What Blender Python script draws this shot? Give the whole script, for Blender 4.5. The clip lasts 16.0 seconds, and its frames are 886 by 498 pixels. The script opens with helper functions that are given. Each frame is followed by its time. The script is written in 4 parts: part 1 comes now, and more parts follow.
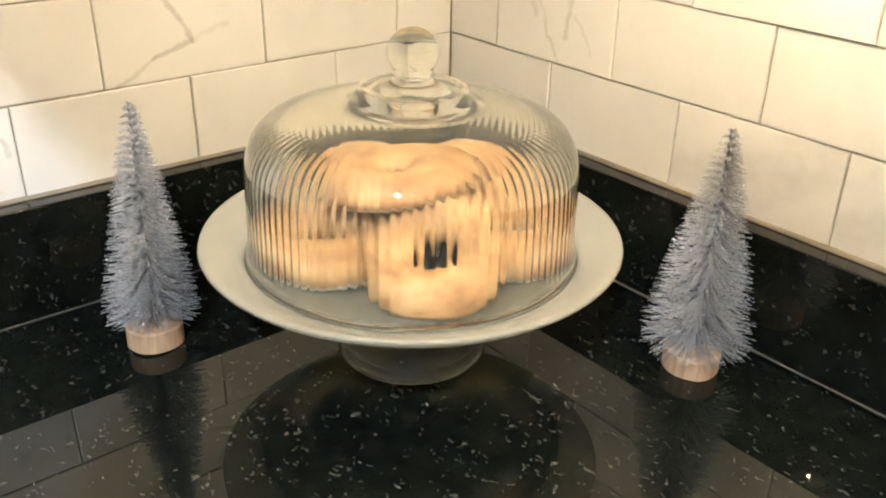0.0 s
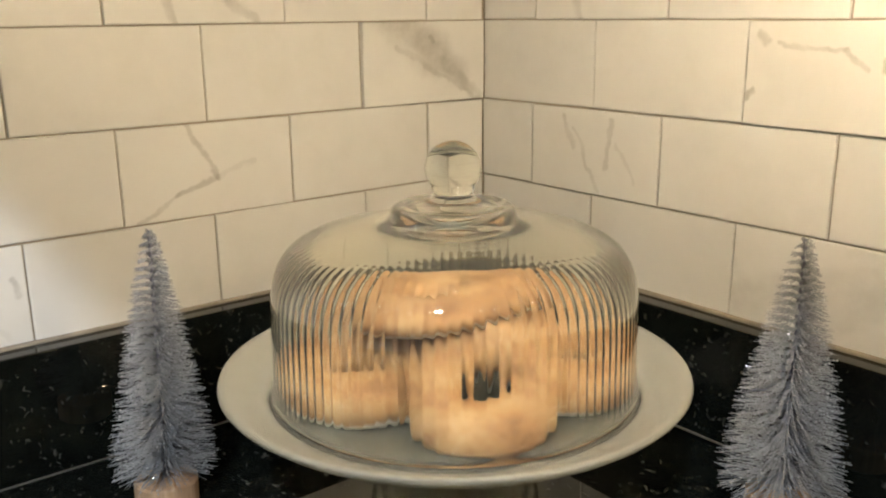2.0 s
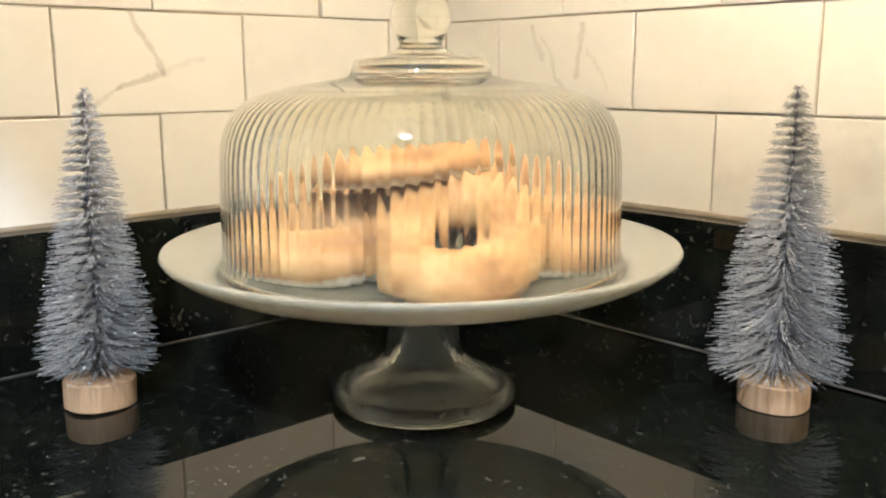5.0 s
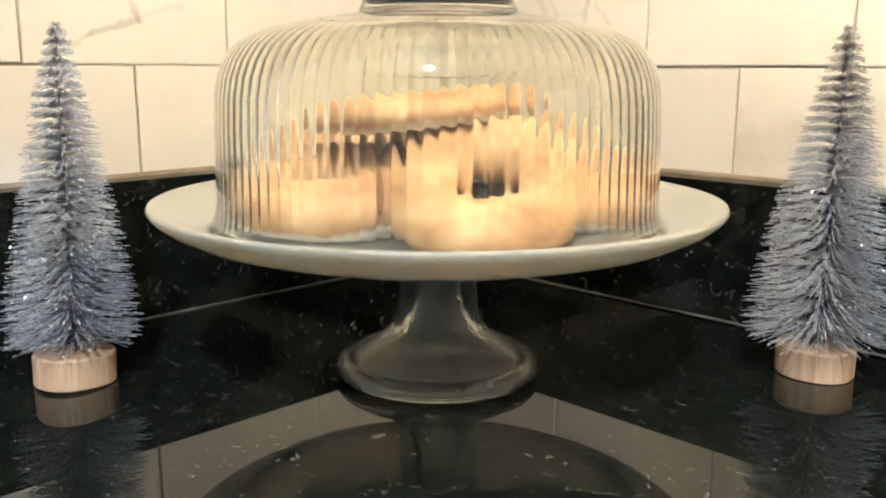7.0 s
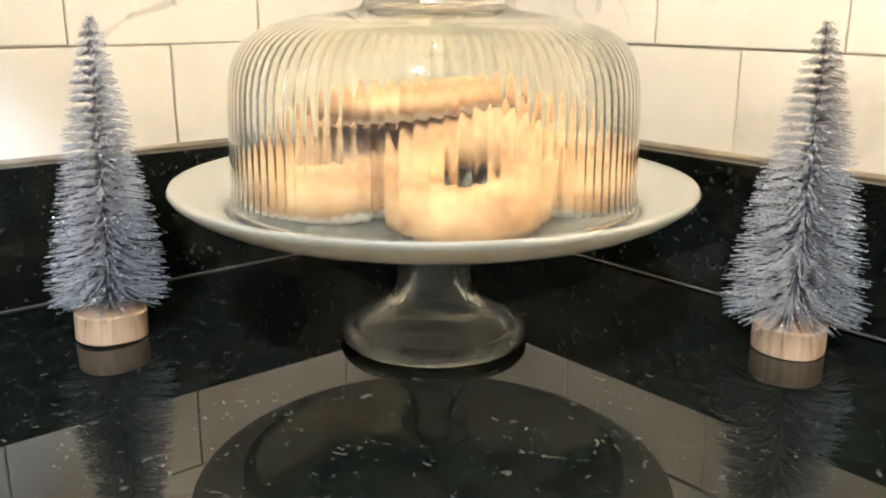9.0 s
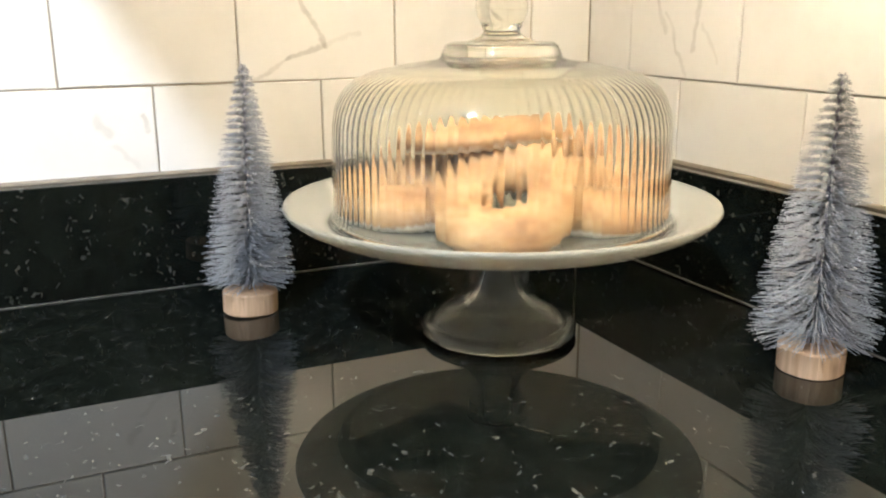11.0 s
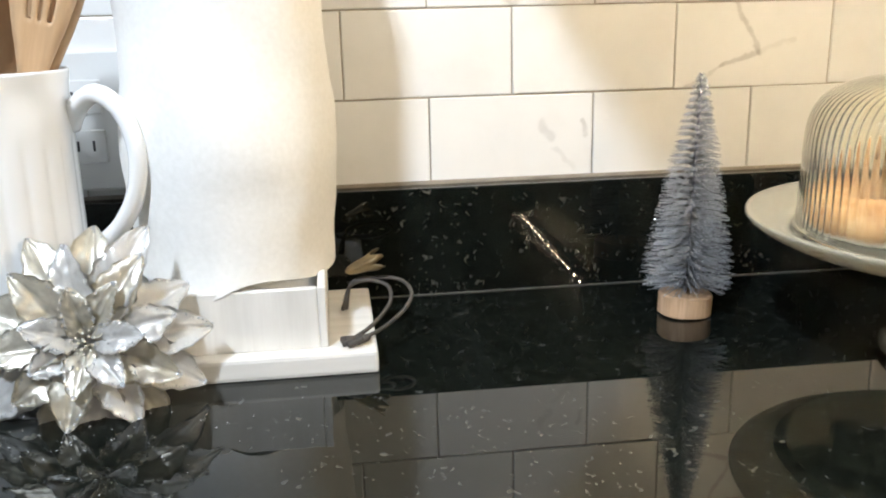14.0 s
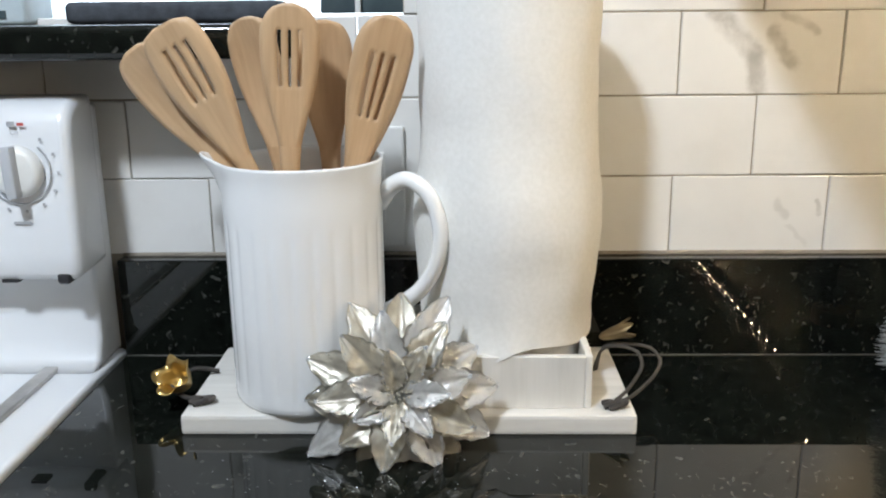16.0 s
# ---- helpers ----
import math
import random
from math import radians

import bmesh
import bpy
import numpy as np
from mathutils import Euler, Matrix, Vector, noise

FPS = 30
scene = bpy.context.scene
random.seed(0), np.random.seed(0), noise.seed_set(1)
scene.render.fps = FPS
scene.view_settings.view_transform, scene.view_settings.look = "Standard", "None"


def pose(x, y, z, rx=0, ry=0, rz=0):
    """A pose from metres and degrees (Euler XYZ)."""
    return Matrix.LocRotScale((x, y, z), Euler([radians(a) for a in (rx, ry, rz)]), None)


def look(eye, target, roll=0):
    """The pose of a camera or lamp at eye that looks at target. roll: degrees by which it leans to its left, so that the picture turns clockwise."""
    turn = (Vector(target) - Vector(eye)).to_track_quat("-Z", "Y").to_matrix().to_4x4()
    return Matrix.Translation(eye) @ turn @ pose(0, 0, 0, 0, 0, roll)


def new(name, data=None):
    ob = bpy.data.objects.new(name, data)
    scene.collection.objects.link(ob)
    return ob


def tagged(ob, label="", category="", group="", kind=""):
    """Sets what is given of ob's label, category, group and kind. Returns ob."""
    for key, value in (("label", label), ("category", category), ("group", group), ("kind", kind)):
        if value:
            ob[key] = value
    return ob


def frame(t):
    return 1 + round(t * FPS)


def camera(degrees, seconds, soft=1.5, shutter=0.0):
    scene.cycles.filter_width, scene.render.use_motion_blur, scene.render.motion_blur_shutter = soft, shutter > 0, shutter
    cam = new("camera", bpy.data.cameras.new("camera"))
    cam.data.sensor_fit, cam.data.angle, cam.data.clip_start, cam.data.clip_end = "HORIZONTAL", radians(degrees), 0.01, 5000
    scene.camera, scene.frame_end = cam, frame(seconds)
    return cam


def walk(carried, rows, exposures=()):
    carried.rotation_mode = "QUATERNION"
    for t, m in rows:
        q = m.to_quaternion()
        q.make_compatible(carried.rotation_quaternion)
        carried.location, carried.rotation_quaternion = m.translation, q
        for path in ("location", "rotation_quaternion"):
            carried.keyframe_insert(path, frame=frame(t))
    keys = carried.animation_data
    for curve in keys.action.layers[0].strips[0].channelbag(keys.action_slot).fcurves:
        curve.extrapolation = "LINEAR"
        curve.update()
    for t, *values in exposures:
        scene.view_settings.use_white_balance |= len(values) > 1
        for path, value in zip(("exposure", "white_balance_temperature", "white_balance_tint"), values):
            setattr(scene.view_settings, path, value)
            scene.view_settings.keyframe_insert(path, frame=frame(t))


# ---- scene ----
cam = camera(53.2, 16.0, soft=2.0)
PATH = [
    (0, (-0.603, -0.731, 0.399), (0.541, 0.64, -0.503), 1.3),
    (0.5, (-0.6, -0.718, 0.402), (0.528, 0.721, -0.407), 0.5),
    (1, (-0.595, -0.704, 0.388), (0.555, 0.785, -0.288), 0.0),
    (1.5, (-0.59, -0.696, 0.365), (0.579, 0.815, -0.227), -0.5),
    (2, (-0.59, -0.689, 0.34), (0.612, 0.826, -0.175), -0.6),
    (2.5, (-0.586, -0.692, 0.314), (0.63, 0.831, -0.135), -0.7),
    (3, (-0.587, -0.689, 0.288), (0.631, 0.837, -0.147), -0.7),
    (3.5, (-0.585, -0.684, 0.263), (0.639, 0.835, -0.177), -0.5),
    (4, (-0.586, -0.683, 0.246), (0.657, 0.824, -0.183), -0.4),
    (6.5, (-0.581, -0.617, 0.177), (0.793, 0.789, -0.189), -0.2),
    (7, (-0.582, -0.604, 0.178), (0.8, 0.785, -0.226), 0.2),
    (7.5, (-0.58, -0.601, 0.183), (0.785, 0.789, -0.268), 0.7),
    (8, (-0.583, -0.61, 0.195), (0.763, 0.778, -0.317), 0.8),
    (10.5, (-0.546, -0.781, 0.226), (0.386, 0.913, -0.289), -0.1),
    (11, (-0.538, -0.815, 0.239), (0.271, 0.94, -0.278), -0.3),
    (11.5, (-0.53, -0.839, 0.252), (0.159, 0.965, -0.268), -0.3),
    (12, (-0.533, -0.86, 0.264), (0.026, 0.982, -0.279), -0.9),
    (12.5, (-0.554, -0.86, 0.254), (-0.086, 1.006, -0.291), -1.4),
    (13, (-0.573, -0.846, 0.257), (-0.22, 1.037, -0.318), -1.8),
    (13.5, (-0.633, -0.812, 0.248), (-0.322, 1.087, -0.296), -1.4),
    (14, (-0.68, -0.797, 0.254), (-0.446, 1.12, -0.267), -1.4),
    (14.5, (-0.723, -0.803, 0.273), (-0.568, 1.126, -0.233), -1.3),
    (15, (-0.742, -0.821, 0.29), (-0.687, 1.117, -0.199), -1.1),
    (15.5, (-0.766, -0.842, 0.311), (-0.79, 1.094, -0.19), -1.0),
    (16, (-0.796, -0.857, 0.334), (-0.843, 1.075, -0.181), -0.6),
]
walk(cam, [(t, look(eye, target, roll)) for t, eye, target, roll in PATH],
     exposures=[(0.0, 0.54, 6280, 10), (0.5, 0.46, 6260, 10), (1.0, 0.11, 6290, 10), (1.5, -0.04, 6330, 10), (2.0, -0.10, 6350, 10), (3.5, 0.12, 6300, 10), (4.0, 0.34, 6220, 10), (6.5, 0.73, 6000, 10), (8.0, 0.84, 5930, 10),
                (10.5, 0.75, 5830, 10), (11.5, 0.60, 5830, 10), (12.5, 0.56, 5740, 10), (13.5, 0.55, 5960, 10), (14.5, 0.28, 6130, 10), (15.0, 0.11, 6200, 10), (16.0, -0.11, 6260, 10)])

# ---- light ----
world = bpy.data.worlds.new("world")
scene.world = world
world.use_nodes = True
world.node_tree.nodes["Background"].inputs[0].default_value = (0.55, 0.62, 0.7, 1)
world.node_tree.nodes["Background"].inputs[1].default_value = 0.3

LED_STRENGTH = 2120.0
CEILING_WATTS = 26.5


def area_lamp(name, m, w, d, watts, colour):
    data = bpy.data.lights.new(name, "AREA")
    data.shape, data.size, data.size_y = "RECTANGLE", w, d
    data.energy, data.color = watts, colour
    ob = new(name, data)
    ob.matrix_world = m
    return ob


# the room's cool ceiling lamp, behind and to the side of the counter
area_lamp("ceiling_lamp", look((-1.28, -1.15, 1.45), (-0.95, 0, 0.1)), 0.14, 0.14, CEILING_WATTS, (0.86, 0.93, 1.0))


# ---- materials ----
def nodes_of(name):
    m = bpy.data.materials.new(name)
    m.use_nodes = True
    nt = m.node_tree
    return m, nt, nt.nodes["Principled BSDF"]


def add(nt, kind, **kw):
    n = nt.nodes.new(kind)
    for k, v in kw.items():
        if k == "op":
            n.operation = v
        elif k == "blend":
            n.data_type, n.blend_type = "RGBA", v
    return n


def link(nt, a, b):
    nt.links.new(a, b)


def coords(nt, random_shift=False):
    tc = add(nt, "ShaderNodeTexCoord")
    if not random_shift:
        return tc.outputs["Object"]
    info = add(nt, "ShaderNodeObjectInfo")
    mul = add(nt, "ShaderNodeMath", op="MULTIPLY")
    mul.inputs[1].default_value = 37.0
    link(nt, info.outputs["Random"], mul.inputs[0])
    va = add(nt, "ShaderNodeVectorMath", op="ADD")
    link(nt, tc.outputs["Object"], va.inputs[0])
    link(nt, mul.outputs[0], va.inputs[1])
    return va.outputs[0]


def noise_tex(nt, vec, scale, detail=3.0, rough=0.55):
    n = add(nt, "ShaderNodeTexNoise")
    n.inputs["Scale"].default_value, n.inputs["Detail"].default_value = scale, detail
    n.inputs["Roughness"].default_value = rough
    link(nt, vec, n.inputs["Vector"])
    return n.outputs["Fac"]


def ramp(nt, fac, stops):
    r = add(nt, "ShaderNodeValToRGB")
    els = r.color_ramp.elements
    while len(els) < len(stops):
        els.new(0.5)
    for e, (p, c) in zip(els, stops):
        e.position, e.color = p, (*c, 1)
    link(nt, fac, r.inputs[0])
    return r.outputs[0]


def mix(nt, fac, a, b, blend="MIX"):
    m = add(nt, "ShaderNodeMix", blend=blend)
    for sock, v in ((m.inputs[0], fac), (m.inputs[6], a), (m.inputs[7], b)):
        if isinstance(v, (int, float)):
            sock.default_value = v
        elif isinstance(v, tuple):
            sock.default_value = (*v, 1)
        else:
            link(nt, v, sock)
    return m.outputs[2]


def bump(nt, bsdf, height, strength, dist=0.001):
    b = add(nt, "ShaderNodeBump")
    b.inputs["Strength"].default_value, b.inputs["Distance"].default_value = strength, dist
    link(nt, height, b.inputs["Height"])
    link(nt, b.outputs[0], bsdf.inputs["Normal"])


def simple(name, a, b, rough=0.5, metal=0.0, scale=40.0, fine=400.0, bump_amt=0.15, shift=False, rough_var=0.1):
    """Two-tone surface with coarse stains and a fine relief."""
    m, nt, p = nodes_of(name)
    v = coords(nt, shift)
    n1 = noise_tex(nt, v, scale, 4)
    link(nt, ramp(nt, n1, [(0.3, a), (0.7, b)]), p.inputs["Base Color"])
    n2 = noise_tex(nt, v, fine, 2)
    r = add(nt, "ShaderNodeMapRange")
    r.inputs[3].default_value, r.inputs[4].default_value = max(0.02, rough - rough_var), rough + rough_var
    link(nt, n1, r.inputs[0])
    link(nt, r.outputs[0], p.inputs["Roughness"])
    p.inputs["Metallic"].default_value = metal
    if bump_amt:
        bump(nt, p, n2, bump_amt, 0.0006)
    return m


def marble(name, segments=(), cloud=0.0):
    """Glazed white marble-look tile; segments are veins (x0, z0, x1, z1, width, depth) on the tile's face."""
    m, nt, p = nodes_of(name)
    tc = add(nt, "ShaderNodeTexCoord").outputs["Object"]
    v = coords(nt, True)
    soft = noise_tex(nt, v, 14.0, 5, 0.6)
    col = ramp(nt, soft, [(0.30, (0.755 - cloud, 0.745 - cloud, 0.715 - cloud)), (0.5, (0.80, 0.79, 0.765)), (0.8, (0.83, 0.825, 0.80))])
    if segments:
        wob = add(nt, "ShaderNodeTexNoise")
        wob.inputs["Scale"].default_value, wob.inputs["Detail"].default_value = 60.0, 3.0
        link(nt, tc, wob.inputs["Vector"])
        sub = add(nt, "ShaderNodeVectorMath", op="SUBTRACT")
        link(nt, wob.outputs["Color"], sub.inputs[0])
        sub.inputs[1].default_value = (0.5, 0.5, 0.5)
        sc = add(nt, "ShaderNodeVectorMath", op="SCALE")
        link(nt, sub.outputs[0], sc.inputs[0])
        sc.inputs["Scale"].default_value = 0.013
        pos = add(nt, "ShaderNodeVectorMath", op="ADD")
        link(nt, tc, pos.inputs[0])
        link(nt, sc.outputs[0], pos.inputs[1])
        flat = add(nt, "ShaderNodeVectorMath", op="MULTIPLY")
        link(nt, pos.outputs[0], flat.inputs[0])
        flat.inputs[1].default_value = (1, 0, 1)
        patch = noise_tex(nt, tc, 38.0, 5, 0.6)
        for x0, z0, x1, z1, w, depth in segments:
            a, b = Vector((x0, 0, z0)), Vector((x1, 0, z1))
            d = b - a
            off = add(nt, "ShaderNodeVectorMath", op="SUBTRACT")
            link(nt, flat.outputs[0], off.inputs[0])
            off.inputs[1].default_value = a
            dot = add(nt, "ShaderNodeVectorMath", op="DOT_PRODUCT")
            link(nt, off.outputs[0], dot.inputs[0])
            dot.inputs[1].default_value = d / max(d.length_squared, 1e-9)
            cl = add(nt, "ShaderNodeClamp")
            link(nt, dot.outputs["Value"], cl.inputs[0])
            al = add(nt, "ShaderNodeVectorMath", op="SCALE")
            al.inputs[0].default_value = d
            link(nt, cl.outputs[0], al.inputs["Scale"])
            dist = add(nt, "ShaderNodeVectorMath", op="DISTANCE")
            link(nt, off.outputs[0], dist.inputs[0])
            link(nt, al.outputs[0], dist.inputs[1])
            mr = add(nt, "ShaderNodeMapRange")
            mr.interpolation_type = "SMOOTHSTEP"
            mr.inputs[1].default_value, mr.inputs[2].default_value = w * 0.25, w
            mr.inputs[3].default_value, mr.inputs[4].default_value = depth, 0.0
            link(nt, dist.outputs["Value"], mr.inputs[0])
            mm = add(nt, "ShaderNodeMath", op="MULTIPLY")
            link(nt, mr.outputs[0], mm.inputs[0])
            mp = add(nt, "ShaderNodeMapRange")
            mp.inputs[1].default_value, mp.inputs[2].default_value = 0.18, 0.58
            link(nt, patch, mp.inputs[0])
            link(nt, mp.outputs[0], mm.inputs[1])
            col = mix(nt, mm.outputs[0], col, (0.40, 0.385, 0.355))
    link(nt, col, p.inputs["Base Color"])
    p.inputs["Roughness"].default_value = 0.24
    bump(nt, p, noise_tex(nt, v, 25.0, 2), 0.12, 0.002)
    return m


def granite():
    m, nt, p = nodes_of("black granite")
    v = coords(nt)
    base = ramp(nt, noise_tex(nt, v, 60.0, 5, 0.7), [(0.35, (0.003, 0.0035, 0.003)), (0.6, (0.007, 0.009, 0.007)), (0.75, (0.010, 0.012, 0.010))])
    warp = add(nt, "ShaderNodeTexNoise")
    warp.inputs["Scale"].default_value = 90.0
    link(nt, v, warp.inputs["Vector"])
    sc = add(nt, "ShaderNodeVectorMath", op="SCALE")
    link(nt, warp.outputs["Color"], sc.inputs[0])
    sc.inputs["Scale"].default_value = 0.022
    va = add(nt, "ShaderNodeVectorMath", op="ADD")
    link(nt, v, va.inputs[0])
    link(nt, sc.outputs[0], va.inputs[1])
    for scale, lo, hi, colour, gate in ((120.0, 0.08, 0.30, (0.080, 0.081, 0.071), 0.875), (300.0, 0.12, 0.40, (0.058, 0.059, 0.052), 0.83), (62.0, 0.04, 0.16, (0.095, 0.094, 0.082), 0.90)):
        turn = add(nt, "ShaderNodeMapping")
        turn.inputs["Rotation"].default_value = (0.4, 0.3, scale * 0.37)
        turn.inputs["Scale"].default_value = (1.0, 0.45, 0.7)
        link(nt, va.outputs[0], turn.inputs["Vector"])
        vo = add(nt, "ShaderNodeTexVoronoi")
        vo.inputs["Scale"].default_value = scale
        link(nt, turn.outputs[0], vo.inputs["Vector"])
        mr = add(nt, "ShaderNodeMapRange")
        mr.inputs[1].default_value, mr.inputs[2].default_value = lo, hi
        mr.inputs[3].default_value, mr.inputs[4].default_value = 1.0, 0.0
        link(nt, vo.outputs["Distance"], mr.inputs[0])
        sep = add(nt, "ShaderNodeSeparateColor")
        link(nt, vo.outputs["Color"], sep.inputs[0])
        gt = add(nt, "ShaderNodeMath", op="GREATER_THAN")
        link(nt, sep.outputs[0], gt.inputs[0])
        gt.inputs[1].default_value = gate
        mm = add(nt, "ShaderNodeMath", op="MULTIPLY")
        link(nt, mr.outputs[0], mm.inputs[0])
        link(nt, gt.outputs[0], mm.inputs[1])
        cl = add(nt, "ShaderNodeMapRange")
        cl.inputs[1].default_value, cl.inputs[2].default_value = 0.24, 0.46
        link(nt, noise_tex(nt, v, 16.0, 4, 0.6), cl.inputs[0])
        m2 = add(nt, "ShaderNodeMath", op="MULTIPLY")
        link(nt, mm.outputs[0], m2.inputs[0])
        link(nt, cl.outputs[0], m2.inputs[1])
        mm = m2
        base = mix(nt, mm.outputs[0], base, colour)
    link(nt, base, p.inputs["Base Color"])
    r = add(nt, "ShaderNodeMapRange")
    r.inputs[3].default_value, r.inputs[4].default_value = 0.006, 0.02
    link(nt, noise_tex(nt, v, 8.0, 4), r.inputs[0])
    link(nt, r.outputs[0], p.inputs["Roughness"])
    p.inputs["IOR"].default_value = 1.43
    return m


def glass(name, tint, rough, transmission=1.0, ior=1.46, relief=0.0, grain=260.0):
    m, nt, p = nodes_of(name)
    p.inputs["Base Color"].default_value = (*tint, 1)
    p.inputs["Transmission Weight"].default_value = transmission
    p.inputs["IOR"].default_value = ior
    v = coords(nt)
    r = add(nt, "ShaderNodeMapRange")
    r.inputs[3].default_value, r.inputs[4].default_value = rough * 0.6, rough * 1.4
    link(nt, noise_tex(nt, v, 30.0, 3), r.inputs[0])
    link(nt, r.outputs[0], p.inputs["Roughness"])
    if relief:
        bump(nt, p, noise_tex(nt, v, grain, 2), relief, 0.001)
    return m


def bagel_crust():
    m, nt, p = nodes_of("baked bagel crust")
    v = coords(nt, True)
    tc = add(nt, "ShaderNodeTexCoord").outputs["Object"]
    crust = ramp(nt, noise_tex(nt, v, 45.0, 6, 0.6), [(0.28, (0.175, 0.080, 0.029)), (0.42, (0.265, 0.137, 0.054)), (0.58, (0.345, 0.203, 0.090)), (0.75, (0.44, 0.305, 0.16))])
    sx = add(nt, "ShaderNodeSeparateXYZ")
    link(nt, tc, sx.inputs[0])
    wob = noise_tex(nt, v, 60.0, 3)
    ma = add(nt, "ShaderNodeMath", op="MULTIPLY_ADD")
    link(nt, wob, ma.inputs[0])
    ma.inputs[1].default_value = 0.008
    link(nt, sx.outputs["Z"], ma.inputs[2])
    mr = add(nt, "ShaderNodeMapRange")
    mr.inputs[1].default_value, mr.inputs[2].default_value = -0.0035, 0.001
    mr.inputs[3].default_value, mr.inputs[4].default_value = 0.95, 0.0
    link(nt, ma.outputs[0], mr.inputs[0])
    link(nt, mix(nt, mr.outputs[0], crust, (0.68, 0.64, 0.57)), p.inputs["Base Color"])
    p.inputs["Roughness"].default_value = 0.68
    p.inputs["Specular IOR Level"].default_value = 0.3
    bump(nt, p, noise_tex(nt, v, 180.0, 4), 0.35, 0.001)
    return m


def wood(name, a, b, scale=1.0, rough=0.5):
    """Grain that runs along the local z axis."""
    m, nt, p = nodes_of(name)
    v = coords(nt, True)
    mp = add(nt, "ShaderNodeMapping")
    mp.inputs["Scale"].default_value = (140 * scale, 140 * scale, 9 * scale)
    link(nt, v, mp.inputs["Vector"])
    g = noise_tex(nt, mp.outputs[0], 1.0, 4, 0.6)
    big = noise_tex(nt, v, 22.0, 3)
    col = mix(nt, big, ramp(nt, g, [(0.3, a), (0.7, b)]), ramp(nt, g, [(0.3, tuple(c * 0.82 for c in a)), (0.7, tuple(c * 0.95 for c in b))]))
    link(nt, col, p.inputs["Base Color"])
    p.inputs["Roughness"].default_value = rough
    bump(nt, p, g, 0.2, 0.0005)
    return m


def emitter(name, colour, strength):
    m, nt, p = nodes_of(name)
    p.inputs["Emission Color"].default_value = (*colour, 1)
    p.inputs["Emission Strength"].default_value = strength
    p.inputs["Base Color"].default_value = (0.8, 0.8, 0.8, 1)
    return m


def plain(name, colour, rough=0.5, metal=0.0):
    return simple(name, tuple(c * 0.93 for c in colour), colour, rough, metal, 25.0, 300.0, 0.05)


M_GRANITE = granite()
M_GROUT = simple("tile grout", (0.30, 0.265, 0.21), (0.44, 0.39, 0.31), 0.9, bump_amt=0.4)
M_BEAD = simple("dull tan caulk", (0.20, 0.175, 0.14), (0.30, 0.265, 0.215), 0.7)
M_CAULK = simple("grey caulk", (0.045, 0.043, 0.038), (0.105, 0.10, 0.088), 0.55)
M_WALL = simple("painted wall", (0.40, 0.40, 0.39), (0.46, 0.455, 0.44), 0.8, scale=6)
M_CEIL = simple("white ceiling paint", (0.76, 0.76, 0.74), (0.82, 0.82, 0.8), 0.9, scale=5)
M_FLOOR = wood("floor boards", (0.16, 0.10, 0.06), (0.26, 0.17, 0.10), 0.3)
M_CABINET = simple("painted cabinet", (0.52, 0.50, 0.46), (0.58, 0.56, 0.52), 0.45, scale=8)
M_DOME = glass("clear glass", (0.975, 0.968, 0.875), 0.010, 0.99, ior=1.46)
M_PLATE = glass("frosted pressed glass", (0.86, 0.815, 0.68), 0.16, 0.72, relief=1.0, grain=420.0)
M_FOOT = glass("pressed glass", (0.90, 0.915, 0.87), 0.075, 0.975, relief=0.45)
M_WELL = glass("pebbled glass", (0.62, 0.59, 0.49), 0.15, 0.90, relief=0.4)
M_BAGEL = bagel_crust()
M_BRISTLE = simple("silver-blue tinsel bristle", (0.215, 0.221, 0.236), (0.39, 0.397, 0.415), 0.50, 0.05, 60, 600, 0.0)
M_GLITTER = simple("silver glitter", (0.85, 0.88, 0.92), (0.95, 0.96, 0.98), 0.2, 0.45, 200, 600, 0.0, rough_var=0.05)
M_LOG = wood("raw pine slice", (0.56, 0.35, 0.20), (0.75, 0.52, 0.33), 1.6, 0.6)
M_WIRE = plain("twisted steel wire", (0.26, 0.26, 0.32), 0.35, 0.9)
M_CERAMIC = simple("white glazed ceramic", (0.85, 0.855, 0.855), (0.885, 0.89, 0.89), 0.16, scale=12, bump_amt=0.03, rough_var=0.05)
M_PAPER = simple("embossed white paper", (0.82, 0.81, 0.775), (0.88, 0.87, 0.84), 0.9, scale=240, fine=420, bump_amt=0.0)
M_WHITEWOOD = wood("white-washed wood", (0.74, 0.72, 0.67), (0.81, 0.79, 0.75), 0.8, 0.55)
M_BAMBOO = wood("bamboo", (0.55, 0.36, 0.20), (0.63, 0.43, 0.25), 1.0, 0.45)
M_SILVER = simple("crinkled silver foil cloth", (0.76, 0.75, 0.73), (0.91, 0.90, 0.88), 0.34, 0.40, 90, 260, 0.35)
M_CHAMPAGNE = simple("pale gold foil cloth", (0.66, 0.62, 0.53), (0.84, 0.80, 0.70), 0.38, 0.55, 90, 260, 0.35)
M_GOLD = simple("brass", (0.50, 0.34, 0.12), (0.70, 0.51, 0.21), 0.32, 1.0, 60, 500, 0.1)
M_OLDGOLD = simple("tarnished brass", (0.16, 0.12, 0.07), (0.34, 0.26, 0.14), 0.45, 0.9, 80, 500, 0.3)
M_CORD = simple("dark leather cord", (0.035, 0.032, 0.03), (0.08, 0.07, 0.06), 0.75, 0, 120, 700, 0.4)
M_ENAMEL = simple("white stove enamel", (0.74, 0.76, 0.79), (0.80, 0.82, 0.84), 0.2, scale=5, bump_amt=0.02, rough_var=0.05)
M_STEEL = simple("brushed steel trim", (0.42, 0.40, 0.38), (0.58, 0.56, 0.54), 0.35, 0.9, 50, 500, 0.2)
